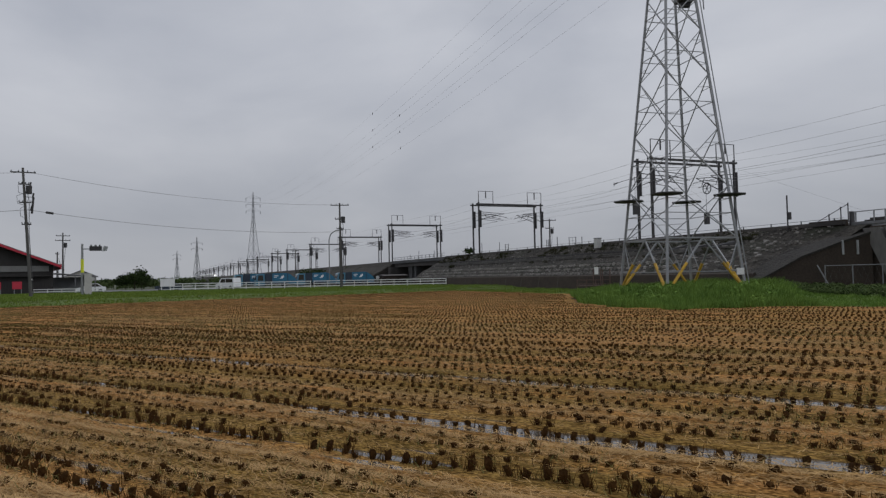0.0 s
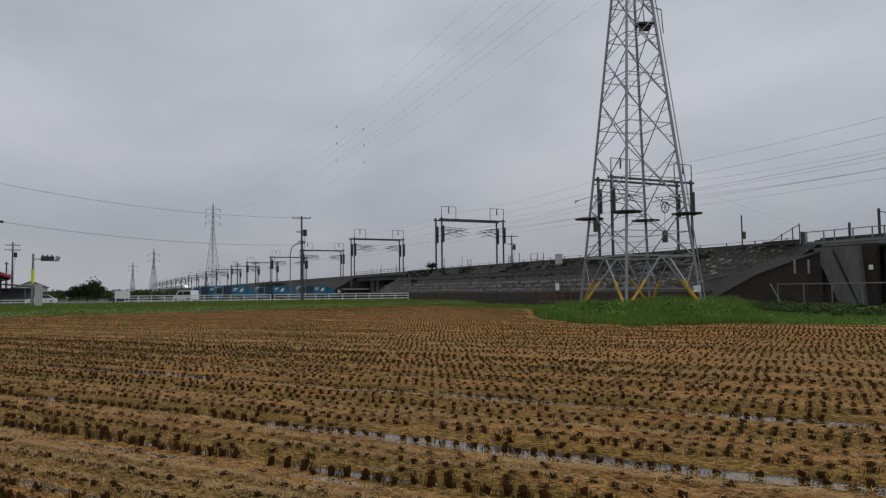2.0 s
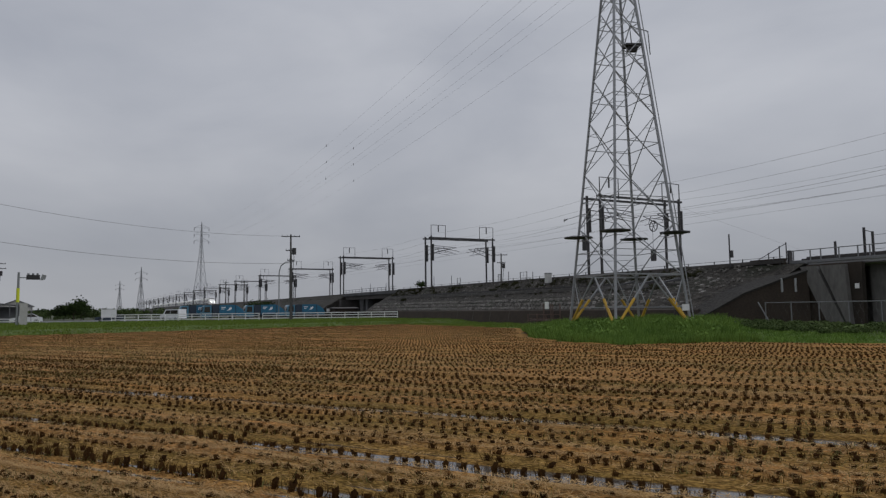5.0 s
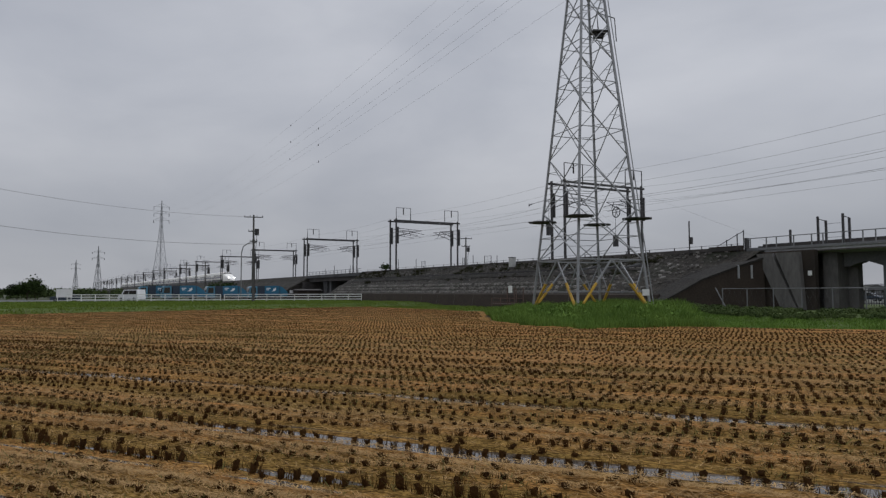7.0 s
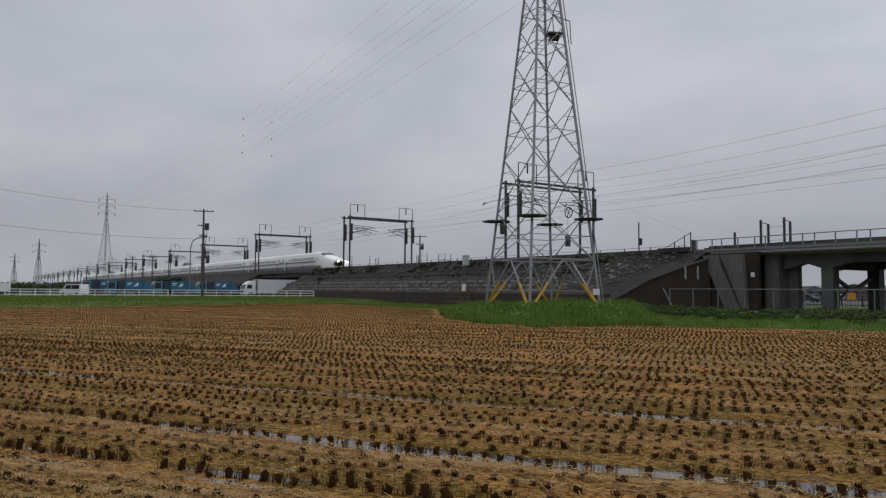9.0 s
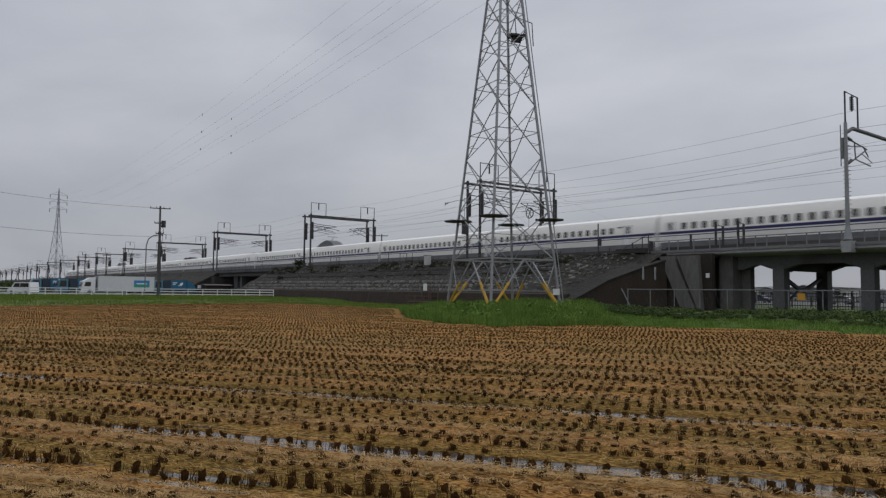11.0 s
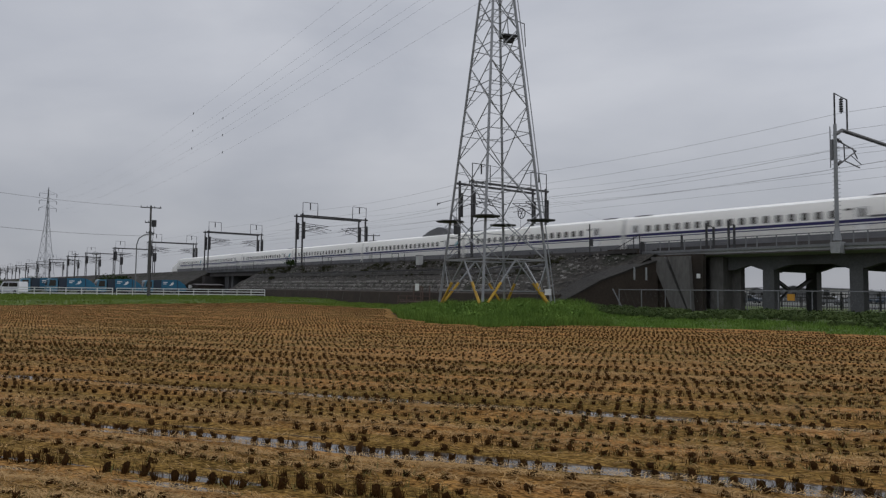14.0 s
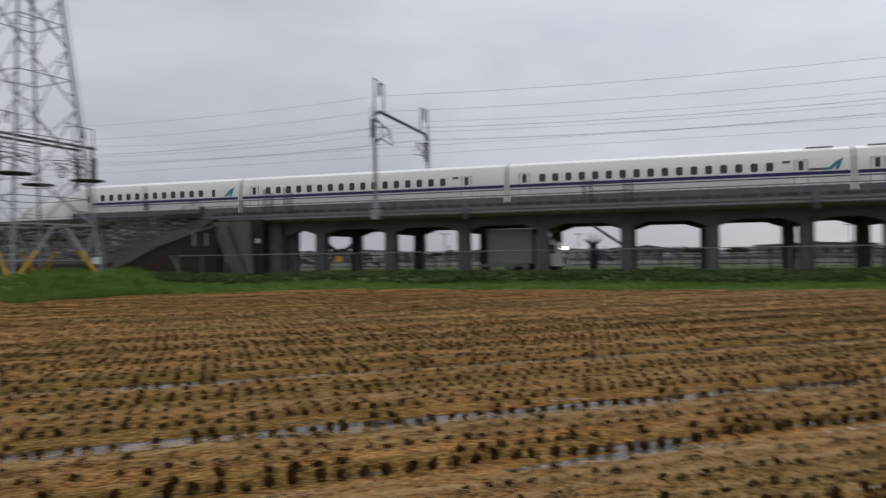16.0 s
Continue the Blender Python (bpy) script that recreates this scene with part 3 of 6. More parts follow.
def wetness(k, a):
    """How deep and wet each rut is along its length."""
    def bell(c, w):
        return np.exp(-(((a - c) / w) ** 4))
    if k == 0:
        return 0.15
    if k == 1:
        return 0.14 + 0.30 * bell(4.2, 0.5) + 0.34 * bell(1.3, 0.6) + 0.32 * bell(-3.2, 0.8)
    if k == 2:
        return 0.34 + 0.80 * bell(-2.4, 7.0) + 0.30 * bell(10.4, 1.0)
    return 0.90 + 1.2 * bell(2.0, 9.0) + 0.4 * bell(-8, 2.0)


def field_height(a, p):
    z = 0.021 * np.cos((p - 6.47) / 0.3 * 2 * np.pi) + 0.045 * (vnoise(a * 1.1, p * 2.2, 1) - 0.5) + 0.022 * (vnoise(a * 4, p * 6, 2) - 0.5)
    for k, r in enumerate(RUTS):
        depth = 0.085 * (0.55 + 0.65 * vnoise(a * 0.4, a * 0 + 7.3 * k, 3)) * wetness(k, a)
        wander = 0.07 * (vnoise(a * 0.5, a * 0 + k, 4) - 0.5)
        z = z - depth * np.exp(-(((p - r - 0.03 + wander) / 0.24) ** 4)) + 0.02 * np.exp(-(((p - r + 0.6) / 0.4) ** 2))
    return z


def straw_cover(a, p):
    """How thickly straw lies: banks along the harvester's passes, broken by patches."""
    return 0.22 + 0.26 * (1 + np.cos(2 * np.pi * (p - 4.48) / 1.545)) * (0.5 + 0.6 * vnoise(a * 0.18, p * 0.7, 12)) + 0.34 * vnoise(a * 0.12, p * 1.15, 11)


def bulk(name, verts, faces, material, label, category, kind="stuff", m=None, smooth=False):
    """One mesh from arrays of vertices and of faces with the same number of corners."""
    me = bpy.data.meshes.new(name)
    verts, faces = np.asarray(verts, np.float32), np.asarray(faces, np.int32)
    c = faces.shape[1]
    me.vertices.add(len(verts))
    me.vertices.foreach_set("co", verts.ravel())
    me.loops.add(faces.size)
    me.loops.foreach_set("vertex_index", faces.ravel())
    me.polygons.add(len(faces))
    me.polygons.foreach_set("loop_start", np.arange(0, faces.size, c, dtype=np.int32))
    if smooth:
        me.polygons.foreach_set("use_smooth", np.ones(len(faces), bool))
    me.update(calc_edges=True)
    me.validate()
    me.materials.append(material)
    ob = new(name, me)
    if m:
        ob.matrix_world = m
    return tagged(ob, label, category, "", kind)


def field_material():
    """Short cut straw, matted in swaths along the rows over damp olive mud."""
    m = mat("straw_and_mud", (0.307, 0.176, 0.06677), (0.1469, 0.08084, 0.0293), 0.95, fine=85, coarse=7.0, bump=1.0, stretch=(0.45, 1.4, 1), spec=0.08)
    nt = m.node_tree
    bs = nt.nodes["Principled BSDF"]
    tc = nt.nodes.new("ShaderNodeTexCoord")
    last = bs.inputs["Base Color"].links[0].from_socket

    def over(turn, stretch, size, detail, low, dark, high, pale, bend=0.0):
        """Multiplies the colour by a noise drawn out along the rows."""
        nonlocal last
        mp = nt.nodes.new("ShaderNodeMapping")
        mp.inputs["Rotation"].default_value, mp.inputs["Scale"].default_value = (0, 0, turn), stretch
        nz = nt.nodes.new("ShaderNodeTexNoise")
        nz.inputs["Scale"].default_value, nz.inputs["Detail"].default_value, nz.inputs["Distortion"].default_value = size, detail, bend
        rp = nt.nodes.new("ShaderNodeValToRGB")
        rp.color_ramp.elements[0].position, rp.color_ramp.elements[0].color = low, (*dark, 1)
        rp.color_ramp.elements[1].position, rp.color_ramp.elements[1].color = high, (*pale, 1)
        mx = nt.nodes.new("ShaderNodeMix")
        mx.data_type, mx.blend_type = "RGBA", "MULTIPLY"
        mx.inputs[0].default_value = 1.0
        nt.links.new(tc.outputs["Object"], mp.inputs[0])
        nt.links.new(mp.outputs[0], nz.inputs["Vector"])
        nt.links.new(nz.outputs["Fac"], rp.inputs[0])
        nt.links.new(last, mx.inputs[6])
        nt.links.new(rp.outputs[0], mx.inputs[7])
        last = mx.outputs[2]
    # each pass of the harvester leaves a bank of straw and a strip of olive mud
    axis = nt.nodes.new("ShaderNodeSeparateXYZ")
    nt.links.new(tc.outputs["Object"], axis.inputs[0])
    wave = nt.nodes.new("ShaderNodeMath")
    wave.operation = "MULTIPLY_ADD"
    wave.inputs[1].default_value, wave.inputs[2].default_value = -2 * math.pi / 1.545, -2 * math.pi * 4.48 / 1.545
    nt.links.new(axis.outputs[1], wave.inputs[0])
    cosine = nt.nodes.new("ShaderNodeMath")
    cosine.operation = "COSINE"
    nt.links.new(wave.outputs[0], cosine.inputs[0])
    long_map = nt.nodes.new("ShaderNodeMapping")
    long_map.inputs["Scale"].default_value = (0.12, 1.1, 1)
    long_noise = nt.nodes.new("ShaderNodeTexNoise")
    long_noise.inputs["Scale"].default_value, long_noise.inputs["Detail"].default_value = 1.1, 5
    nt.links.new(tc.outputs["Object"], long_map.inputs[0])
    nt.links.new(long_map.outputs[0], long_noise.inputs["Vector"])
    band = nt.nodes.new("ShaderNodeMath")
    band.operation = "MULTIPLY_ADD"
    band.inputs[1].default_value = 0.11
    nt.links.new(cosine.outputs[0], band.inputs[0])
    nt.links.new(long_noise.outputs["Fac"], band.inputs[2])
    shade = nt.nodes.new("ShaderNodeValToRGB")
    shade.color_ramp.elements[0].position, shade.color_ramp.elements[0].color = 0.38, (0.78, 0.86, 0.70, 1)
    shade.color_ramp.elements[1].position, shade.color_ramp.elements[1].color = 0.63, (1.30, 1.18, 1.10, 1)
    nt.links.new(band.outputs[0], shade.inputs[0])
    bank = nt.nodes.new("ShaderNodeMix")
    bank.data_type, bank.blend_type = "RGBA", "MULTIPLY"
    bank.inputs[0].default_value = 1.0
    nt.links.new(last, bank.inputs[6])
    nt.links.new(shade.outputs[0], bank.inputs[7])
    last = bank.outputs[2]
    over(0.0, (0.35, 1.0, 1), 2.6, 4, 0.40, (0.84, 0.86, 0.80), 0.62, (1.12, 1.10, 1.06))
    # matted fibres lying two ways, with dark gaps between them
    over(0.5, (0.22, 1, 1), 62.0, 3, 0.36, (0.42, 0.38, 0.32), 0.60, (1.42, 1.42, 1.40), 0.5)
    over(-0.6, (0.22, 1, 1), 80.0, 3, 0.36, (0.50, 0.46, 0.40), 0.62, (1.34, 1.34, 1.34), 0.5)
    nt.links.new(last, bs.inputs["Base Color"])
    return m


STRAW_GROUND = field_material()
STUBBLE = mat("wet_rice_stubble", (0.06665, 0.03029, 0.007969), (0.02166, 0.009873, 0.003099), 0.9, fine=40, coarse=3, bump=0, vary=0.45, spec=0.05)
STRAW = mat("loose_straw", (0.4147, 0.269, 0.1178), (0.2294, 0.139, 0.05624), 0.85, fine=30, coarse=2, bump=0, vary=0.45, spec=0.1)
REGROWTH = mat("green_regrowth", (0.1332, 0.1188, 0.03744), (0.0864, 0.0828, 0.02736), 0.85, fine=30, coarse=2, bump=0, vary=0.4, spec=0.1)
WATER = mat("muddy_puddle_water", (0.10, 0.086, 0.070), (0.066, 0.056, 0.045), 0.10, fine=3, coarse=0.8, bump=0.05, spec=0.45)
GRASS = mat("fresh_verge_grass", (0.1458, 0.2268, 0.04493), (0.06804, 0.126, 0.02434), 0.9, fine=12, coarse=0.8, bump=0, vary=0.45, spec=0.1)
GRASS_DRY = mat("mixed_verge_grass", (0.1247, 0.1656, 0.0288), (0.06426, 0.1035, 0.01872), 0.9, fine=12, coarse=0.8, bump=0, vary=0.45, spec=0.1)
TURF = mat("turf_floor", (0.06732, 0.1123, 0.01872), (0.0792, 0.108, 0.02448), 1.0, fine=9, coarse=0.6, bump=0.6, stain=(0.06732, 0.07085, 0.02304))
HEDGE_MIX = mat("far_hedge_leaves", (0.07087, 0.09696, 0.03047), (0.03402, 0.05355, 0.01713), 0.9, fine=4, coarse=0.3, bump=0, vary=0.4, spec=0.1)
LEAF = mat("hedge_leaves", (0.0306, 0.0486, 0.01296), (0.01591, 0.027, 0.007776), 0.9, fine=8, coarse=0.6, bump=0, vary=0.5, spec=0.1)


def field():
    a = np.arange(-46, 66, 0.33)
    p = np.concatenate([np.arange(0.3, 13.0, 0.065), 13.0 * 1.022 ** np.arange(0, 84)])
    A, P = np.meshgrid(a, p, indexing="ij")
    Z = field_height(A, P)
    w = A[..., None] * RD + P[..., None] * RN
    ok = in_field(w[..., 0], w[..., 1], -0.3)
    n, k = A.shape
    idx = np.arange(n * k).reshape(n, k)
    q = np.stack([idx[:-1, :-1], idx[1:, :-1], idx[1:, 1:], idx[:-1, 1:]], -1).reshape(-1, 4)
    keep = ok[:-1, :-1].ravel()
    v = np.stack([A.ravel(), -P.ravel(), Z.ravel()], -1)
    ob = bulk("field", v, q[keep], STRAW_GROUND, "harvested rice field of cut straw and wet mud", "field", "structure", ROW_DIR, True)
    # standing water that fills the wheel ruts
    for r in RUTS:
        solid("water", Mesh().add([(-30, -r - 0.5, -0.026), (34, -r - 0.5, -0.026), (34, -r + 0.5, -0.026), (-30, -r + 0.5, -0.026)], [(0, 1, 2, 3)]), WATER, "rainwater standing in a wheel rut of the field", "puddle", "structure", ROW_DIR)
    # behind the camera the field's margin goes on as turf
    solid("field_margin", Mesh().add([(-46, 40, -0.06), (66, 40, -0.06), (66, -0.45, -0.02), (-46, -0.45, -0.02)], [(0, 1, 2, 3)]), TURF, "grassy margin of the field", "verge", "structure", ROW_DIR)


def blades(x, y, z, h, width, lean, rng):
    """A triangle blade for each root: arrays in, vertices and faces out."""
    n = len(x)
    th = rng.uniform(0, 2 * np.pi, n)
    ph = rng.uniform(0, 2 * np.pi, n)
    dx, dy = np.cos(th) * width / 2, np.sin(th) * width / 2
    tip = np.stack([x + np.cos(ph) * lean * h, y + np.sin(ph) * lean * h, z + h], -1)
    v = np.stack([np.stack([x - dx, y - dy, z], -1), np.stack([x + dx, y + dy, z], -1), tip], 1).reshape(-1, 3)
    return v, np.arange(3 * n).reshape(-1, 3)


def stubble():
    rng = np.random.default_rng(3)
    p = np.arange(1.07, 72, 0.3)
    p = p - (p[np.argmin(abs(p - 6.47))] - 6.47)
    a = np.arange(-44, 64, 0.168)
    A, P = np.meshgrid(a, p, indexing="ij")
    # six rows were planted at a time, each pass with a start of its own
    A = A + np.random.default_rng(5).uniform(-0.084, 0.084, len(p))[np.arange(len(p)) // 6 * 6][None] + np.random.default_rng(6).normal(0, 0.016, len(p))[None]
    A, P = A.ravel() + rng.normal(0, 0.013, A.size), P.ravel() + rng.normal(0, 0.014, A.size)
    x, y = A * RD[0] + P * RN[0], A * RD[1] + P * RN[1]
    # swaths where straw hides the stubs, and stubs that are missing
    cover = straw_cover(A, P)
    rut = np.min([abs(P - q) for q in RUTS], 0)
    s_, l_ = x * U2[0] + y * U2[1], x * N2[0] + y * N2[1]
    ok = in_field(x, y, 0.4) & ~inside(MOUND, s_, l_ + 0.3 + 0.6 * vnoise(s_ * 0.5, l_ * 0.5, 19)) & (rng.random(A.size) > 0.07 + 0.6 * (np.abs(rut - 0.28) < 0.07)) & (rng.random(A.size) > np.clip((cover - 0.60) * 1.6, 0, 0.55) * (rut > 0.2)) & (np.arctan2(x, y) > radians(-45)) & (np.arctan2(x, y) < radians(95))
    A, P, x, y, rut, cover = A[ok], P[ok], x[ok], y[ok], rut[ok], cover[ok]
    z = np.maximum(field_height(A, P), -0.03) - 0.012
    n = len(x)
    wet = rut < 0.2
    big = np.where(wet, 1.12, rng.uniform(0.78, 1.12, n))
    h = rng.uniform(0.028, 0.050, n) + 0.014 * (cover < 0.45) + np.where(P < 14, 0.036, 0.026) * wet
    # towards the far margin the stubs were driven flat
    far = np.clip((np.hypot(x, y) - 20) / 14, 0, 1)
    big, h = big * (1 - 0.12 * far), h * (1 - 0.34 * far)
    lx, ly = rng.normal(0, 0.012, n), rng.normal(0, 0.012, n)

    def tufts(pick, sides, name, label):
        k = len(pick)
        ring = np.arange(sides) * 2 * np.pi / sides
        turn = rng.uniform(0, 6.28, k)[:, None]
        # wider along the row than across it
        u, w = (0.031 if sides > 3 else 0.036) * big[pick, None] * np.cos(ring + turn), (0.023 if sides > 3 else 0.027) * big[pick, None] * np.sin(ring + turn)
        c, s = u * RD[0] + w * RN[0], u * RD[1] + w * RN[1]
        jag = rng.uniform(0.5, 1.3, (k, sides))
        X, Y, Z, H = x[pick, None], y[pick, None], z[pick, None], h[pick, None]
        low = np.stack([X + c * 0.75, Y + s * 0.75, Z + 0 * c], -1)
        top = np.stack([X + lx[pick, None] + c * 1.15, Y + ly[pick, None] + s * 1.15, Z + H * jag], -1)
        mid = np.stack([X[:, 0] + lx[pick], Y[:, 0] + ly[pick], Z[:, 0] + H[:, 0] * 0.45], -1)[:, None]
        v = np.concatenate([low, top, mid], 1).reshape(-1, 3)
        f = []
        for i in range(sides):
            j = (i + 1) % sides
            f += [(i, j, sides + j), (i, sides + j, sides + i), (sides + i, sides + j, 2 * sides)]
        f = (np.array(f)[None] + (np.arange(k) * (2 * sides + 1))[:, None, None]).reshape(-1, 3)
        bulk(name, v, f, STUBBLE, label, "stubble")

    tufts(np.where(P < 11)[0], 5, "stubble", "rows of dark wet rice stubs left by the harvester")
    tufts(np.where(P >= 11)[0], 3, "far_stubble", "fine far rows of dark rice stubs")
    # frayed stalks on the nearer stubs
    for lo, hi, count, fat in ((0, 7.5, 30, 1.0), (7.5, 15, 12, 1.25)):
        k = np.repeat(np.where((P >= lo) & (P < hi))[0], count)
        m = len(k)
        along, across = rng.normal(0, 0.032, m) * big[k], rng.normal(0, 0.024, m) * big[k]
        v, f = blades(x[k] + along * RD[0] + across * RN[0], y[k] + along * RD[1] + across * RN[1], z[k], h[k] * rng.uniform(0.9, 1.7, m), rng.uniform(0.006, 0.012, m) * fat, rng.uniform(0, 0.65, m), rng)
        bulk("stubble_stalks", v, f, STUBBLE, "frayed stalks of the nearer rice stubs", "stubble")
    g = np.where((P < 20) & (vnoise(A * 0.3, P * 0.9, 21) + 0.3 * (P < 5) > 0.5))[0]
    k = np.repeat(g, 9)
    m = len(k)
    v, f = blades(x[k] + rng.normal(0, 0.07, m), y[k] + rng.normal(0, 0.07, m), z[k] + 0.008, rng.uniform(0.02, 0.085, m), rng.uniform(0.005, 0.012, m), rng.uniform(0.3, 2.2, m), rng)
    bulk("rice_regrowth", v, f, REGROWTH, "sparse olive regrowth between the rice stubs", "regrowth")


def straw():
    rng = np.random.default_rng(8)
    n = 480000
    P = 1.6 + 20 * rng.random(n) ** 1.6
    A = rng.uniform(-1, 1, n) * (6 + P * 1.25) + 2
    cover = straw_cover(A, P)
    rut = np.min([abs(P - r) for r in RUTS], 0)
    ok = (rng.random(n) < np.clip((cover - 0.30) * 2.0, 0.10, 1)) & ((rut > 0.26) | (rng.random(n) < 0.10))
    A, P = A[ok], P[ok]
    n = len(A)
    z = field_height(A, P) + rng.uniform(0.002, 0.03, n)
    th = np.where(rng.random(n) < 0.5, rng.normal(0, 0.6, n), rng.uniform(0, 3.14, n))
    L, wd = rng.uniform(0.04, 0.20, n), rng.uniform(0.0020, 0.0048, n) * (1 + 0.10 * P)
    bend = rng.normal(0, 0.25, n)
    v = []
    for t in (-0.5, 0.0, 0.5):
        b = bend * (0.25 - t * t)
        ca, sa = np.cos(th), np.sin(th)
        px, py = A + L * (t * ca - b * sa), P + L * (t * sa + b * ca)
        zz = z + rng.uniform(-0.008, 0.02, n)
        for side in (-0.5, 0.5):
            v.append(np.stack([px - sa * wd * side, -(py + ca * wd * side), zz], -1))
    v = np.stack(v, 1).reshape(-1, 3)
    f = (np.array([(0, 1, 3, 2), (2, 3, 5, 4)])[None] + (np.arange(n) * 6)[:, None, None]).reshape(-1, 4)
    bulk("loose_straw", v, f, STRAW, "loose cut straw strewn along the harvested rows", "straw", m=ROW_DIR)


def land_height(s, lat):
    """The verge beyond the field, in the railway's axes."""
    left = -60.0 - 0.29 * (np.clip(lat, -30, 31) + 10)
    z = -0.06 + 0.34 * np.clip((left - s) / 5.0, 0, 1)
    z = z + 0.30 * np.clip((lat - 30.6) / 6.0, 0, 1) * np.clip((s + 47) / 6, 0, 1)
    d = np.clip(1 - np.sqrt(((s + 31.5) / 11.5) ** 2 + ((lat - 31.0) / 9.5) ** 2), 0, 1)
    return z + 0.55 * np.clip(d * 2.4, 0, 1) * np.clip((-22.3 - 0.85 * (lat - 28) - s) / 2.5, 0, 1) + 0.10 * (vnoise(s * 0.7, lat * 0.7, 31) - 0.5)


def verges():
    s, lat = np.arange(-112, 62, 0.7), np.arange(-42, 72, 0.7)
    S, L = np.meshgrid(s, lat, indexing="ij")
    Z = land_height(S, L)
    w = S[..., None] * U2 + L[..., None] * N2
    ok = ~in_field(w[..., 0], w[..., 1], 0.9) & ((L > 18) | (S < -52))
    ok &= ~((L < 34) & (S > -18) & in_field(w[..., 0], w[..., 1], 0.2))
    n, k = S.shape
    idx = np.arange(n * k).reshape(n, k)
    q = np.stack([idx[:-1, :-1], idx[1:, :-1], idx[1:, 1:], idx[:-1, 1:]], -1).reshape(-1, 4)
    v = np.stack([S.ravel(), L.ravel(), Z.ravel()], -1)
    bulk("verge", v, q[ok[:-1, :-1].ravel()], TURF, "uneven grass verge and mound round the field", "verge", "structure", TRACK, True)
    rng = np.random.default_rng(12)

    def sow(count, s0, s1, l0, l1, test, hmin, hmax, wid, material, name, label):
        S, L = rng.uniform(s0, s1, count), rng.uniform(l0, l1, count)
        x, y = S * U2[0] + L * N2[0], S * U2[1] + L * N2[1]
        ok = ~in_field(x, y, 0.0) & test(S, L)
        S, L = S[ok], L[ok]
        m = len(S)
        tall = 0.55 + 0.9 * vnoise(S * 0.9, L * 0.9, 41)
        v, f = blades(S, L, land_height(S, L) - 0.03, rng.uniform(hmin, hmax, m) * tall, wid * rng.uniform(0.6, 1.4, m), rng.uniform(0.1, 0.8, m), rng)
        bulk(name, v, f, material, label, "grass", m=TRACK)
    sow(150000, -50, -11, 18, 37, lambda s, l: inside([(a - (1.0 if a < -40 else -0.3), b) for a, b in MOUND], s, l) & (s < -24.3 - 0.85 * (l - 28) + 2.0 * vnoise(s * 0.6, l * 0.6, 61)), 0.20, 0.50, 0.045, GRASS, "mound_grass", "tall lush grass on the mound below the pylon")
    sow(130000, -34, 50, 25.0, 37, lambda s, l: l < 35.5, 0.09, 0.21, 0.055, GRASS, "verge_grass", "mown green grass strip along the field's far edge")
    sow(230000, -112, -52, -40, 41, lambda s, l: True, 0.07, 0.20, 0.075, GRASS_DRY, "verge_grass", "yellowish green grass between the field and the road")
    sow(26000, -80, -40, 29.8, 41, lambda s, l: True, 0.03, 0.09, 0.06, GRASS, "verge_grass", "green grass at the foot of the embankment wall")


def hedge_clumps(name, count, pos, size, leaf, label, material=None, m=None):
    """Low leafy growth: many small tilted leaves round scattered hearts."""
    rng = np.random.default_rng(len(name) * 7 + count)
    c = pos(rng)
    n = len(c)
    k = np.repeat(np.arange(n), count)
    d = rng.normal(0, 1, (len(k), 3))
    d /= np.linalg.norm(d, axis=1)[:, None]
    d[:, 2] = np.abs(d[:, 2]) * 0.9 - 0.1
    rad = size(rng, n)[k][:, None] * rng.uniform(0.55, 1.05, (len(k), 1))
    o = c[k] + d * rad
    t1 = rng.normal(0, 1, o.shape)
    t1 -= d * (t1 * d).sum(1)[:, None] * 0.6
    t1 /= np.linalg.norm(t1, axis=1)[:, None]
    t2 = np.cross(d, t1)
    L = leaf * rng.uniform(0.6, 1.4, (len(k), 1))
    v = np.stack([o - t1 * L, o - t2 * L * 0.55, o + t1 * L, o + t2 * L * 0.55], 1).reshape(-1, 3)
    f = np.arange(len(v)).reshape(-1, 4)
    return bulk(name, v, f, material or LEAF, label, "shrub", "stuff", m)


field()
stubble()
straw()
verges()


def vine_places(rng):
    s = rng.uniform(-42, 40, 2600)
    l = rng.uniform(33.6, 43.2, 2600)
    keep = ~((s > -27.0) & (s < -23.5) & (l < 42) & (l > 36)) & ~((s < -30) & (l < 37))
    s, l = s[keep], l[keep]
    return np.stack([s, l, land_height(s, l) + 0.02 + 0.25 * vnoise(s * 0.3, l * 0.3, 3)], -1)


hedge_clumps("creeper_growth", 60, vine_places, lambda r, n: r.uniform(0.16, 0.38, n), 0.075, "dark green creepers and weeds below the viaduct fence", HEDGE_MIX, TRACK)


def weed_places(rng):
    s, l = rng.uniform(-37, -20, 260), rng.uniform(22, 33, 260)
    ok = inside(MOUND, s + 1.0, l - 1.2) & (s < -25 - 0.85 * (l - 28)) & (vnoise(s * 0.35, l * 0.35, 77) > 0.42)
    s, l = s[ok], l[ok]
    return np.stack([s, l, land_height(s, l) + 0.12], -1)


hedge_clumps("mound_weeds", 46, weed_places, lambda r, n: r.uniform(0.22, 0.48, n), 0.085, "broad-leaved weeds among the mound's grass", GRASS, TRACK)


def bank_places(rng):
    s = rng.uniform(-112, -44, 420)
    l = rng.choice([45.0, 46.9, 47.5, 47.8], 420) + rng.normal(0, 0.25, 420)
    keep = (vnoise(s * 0.35, l * 0.8, 91) > 0.42) & ((l > 46.3) | (vnoise(s * 0.2, l, 92) > 0.62))
    s, l = s[keep], l[keep]
    return np.stack([s, l, np.interp(l, [44.5, 46.4, 46.8, 48.2], [2.85, 3.95, 4.0, 5.0])], -1)


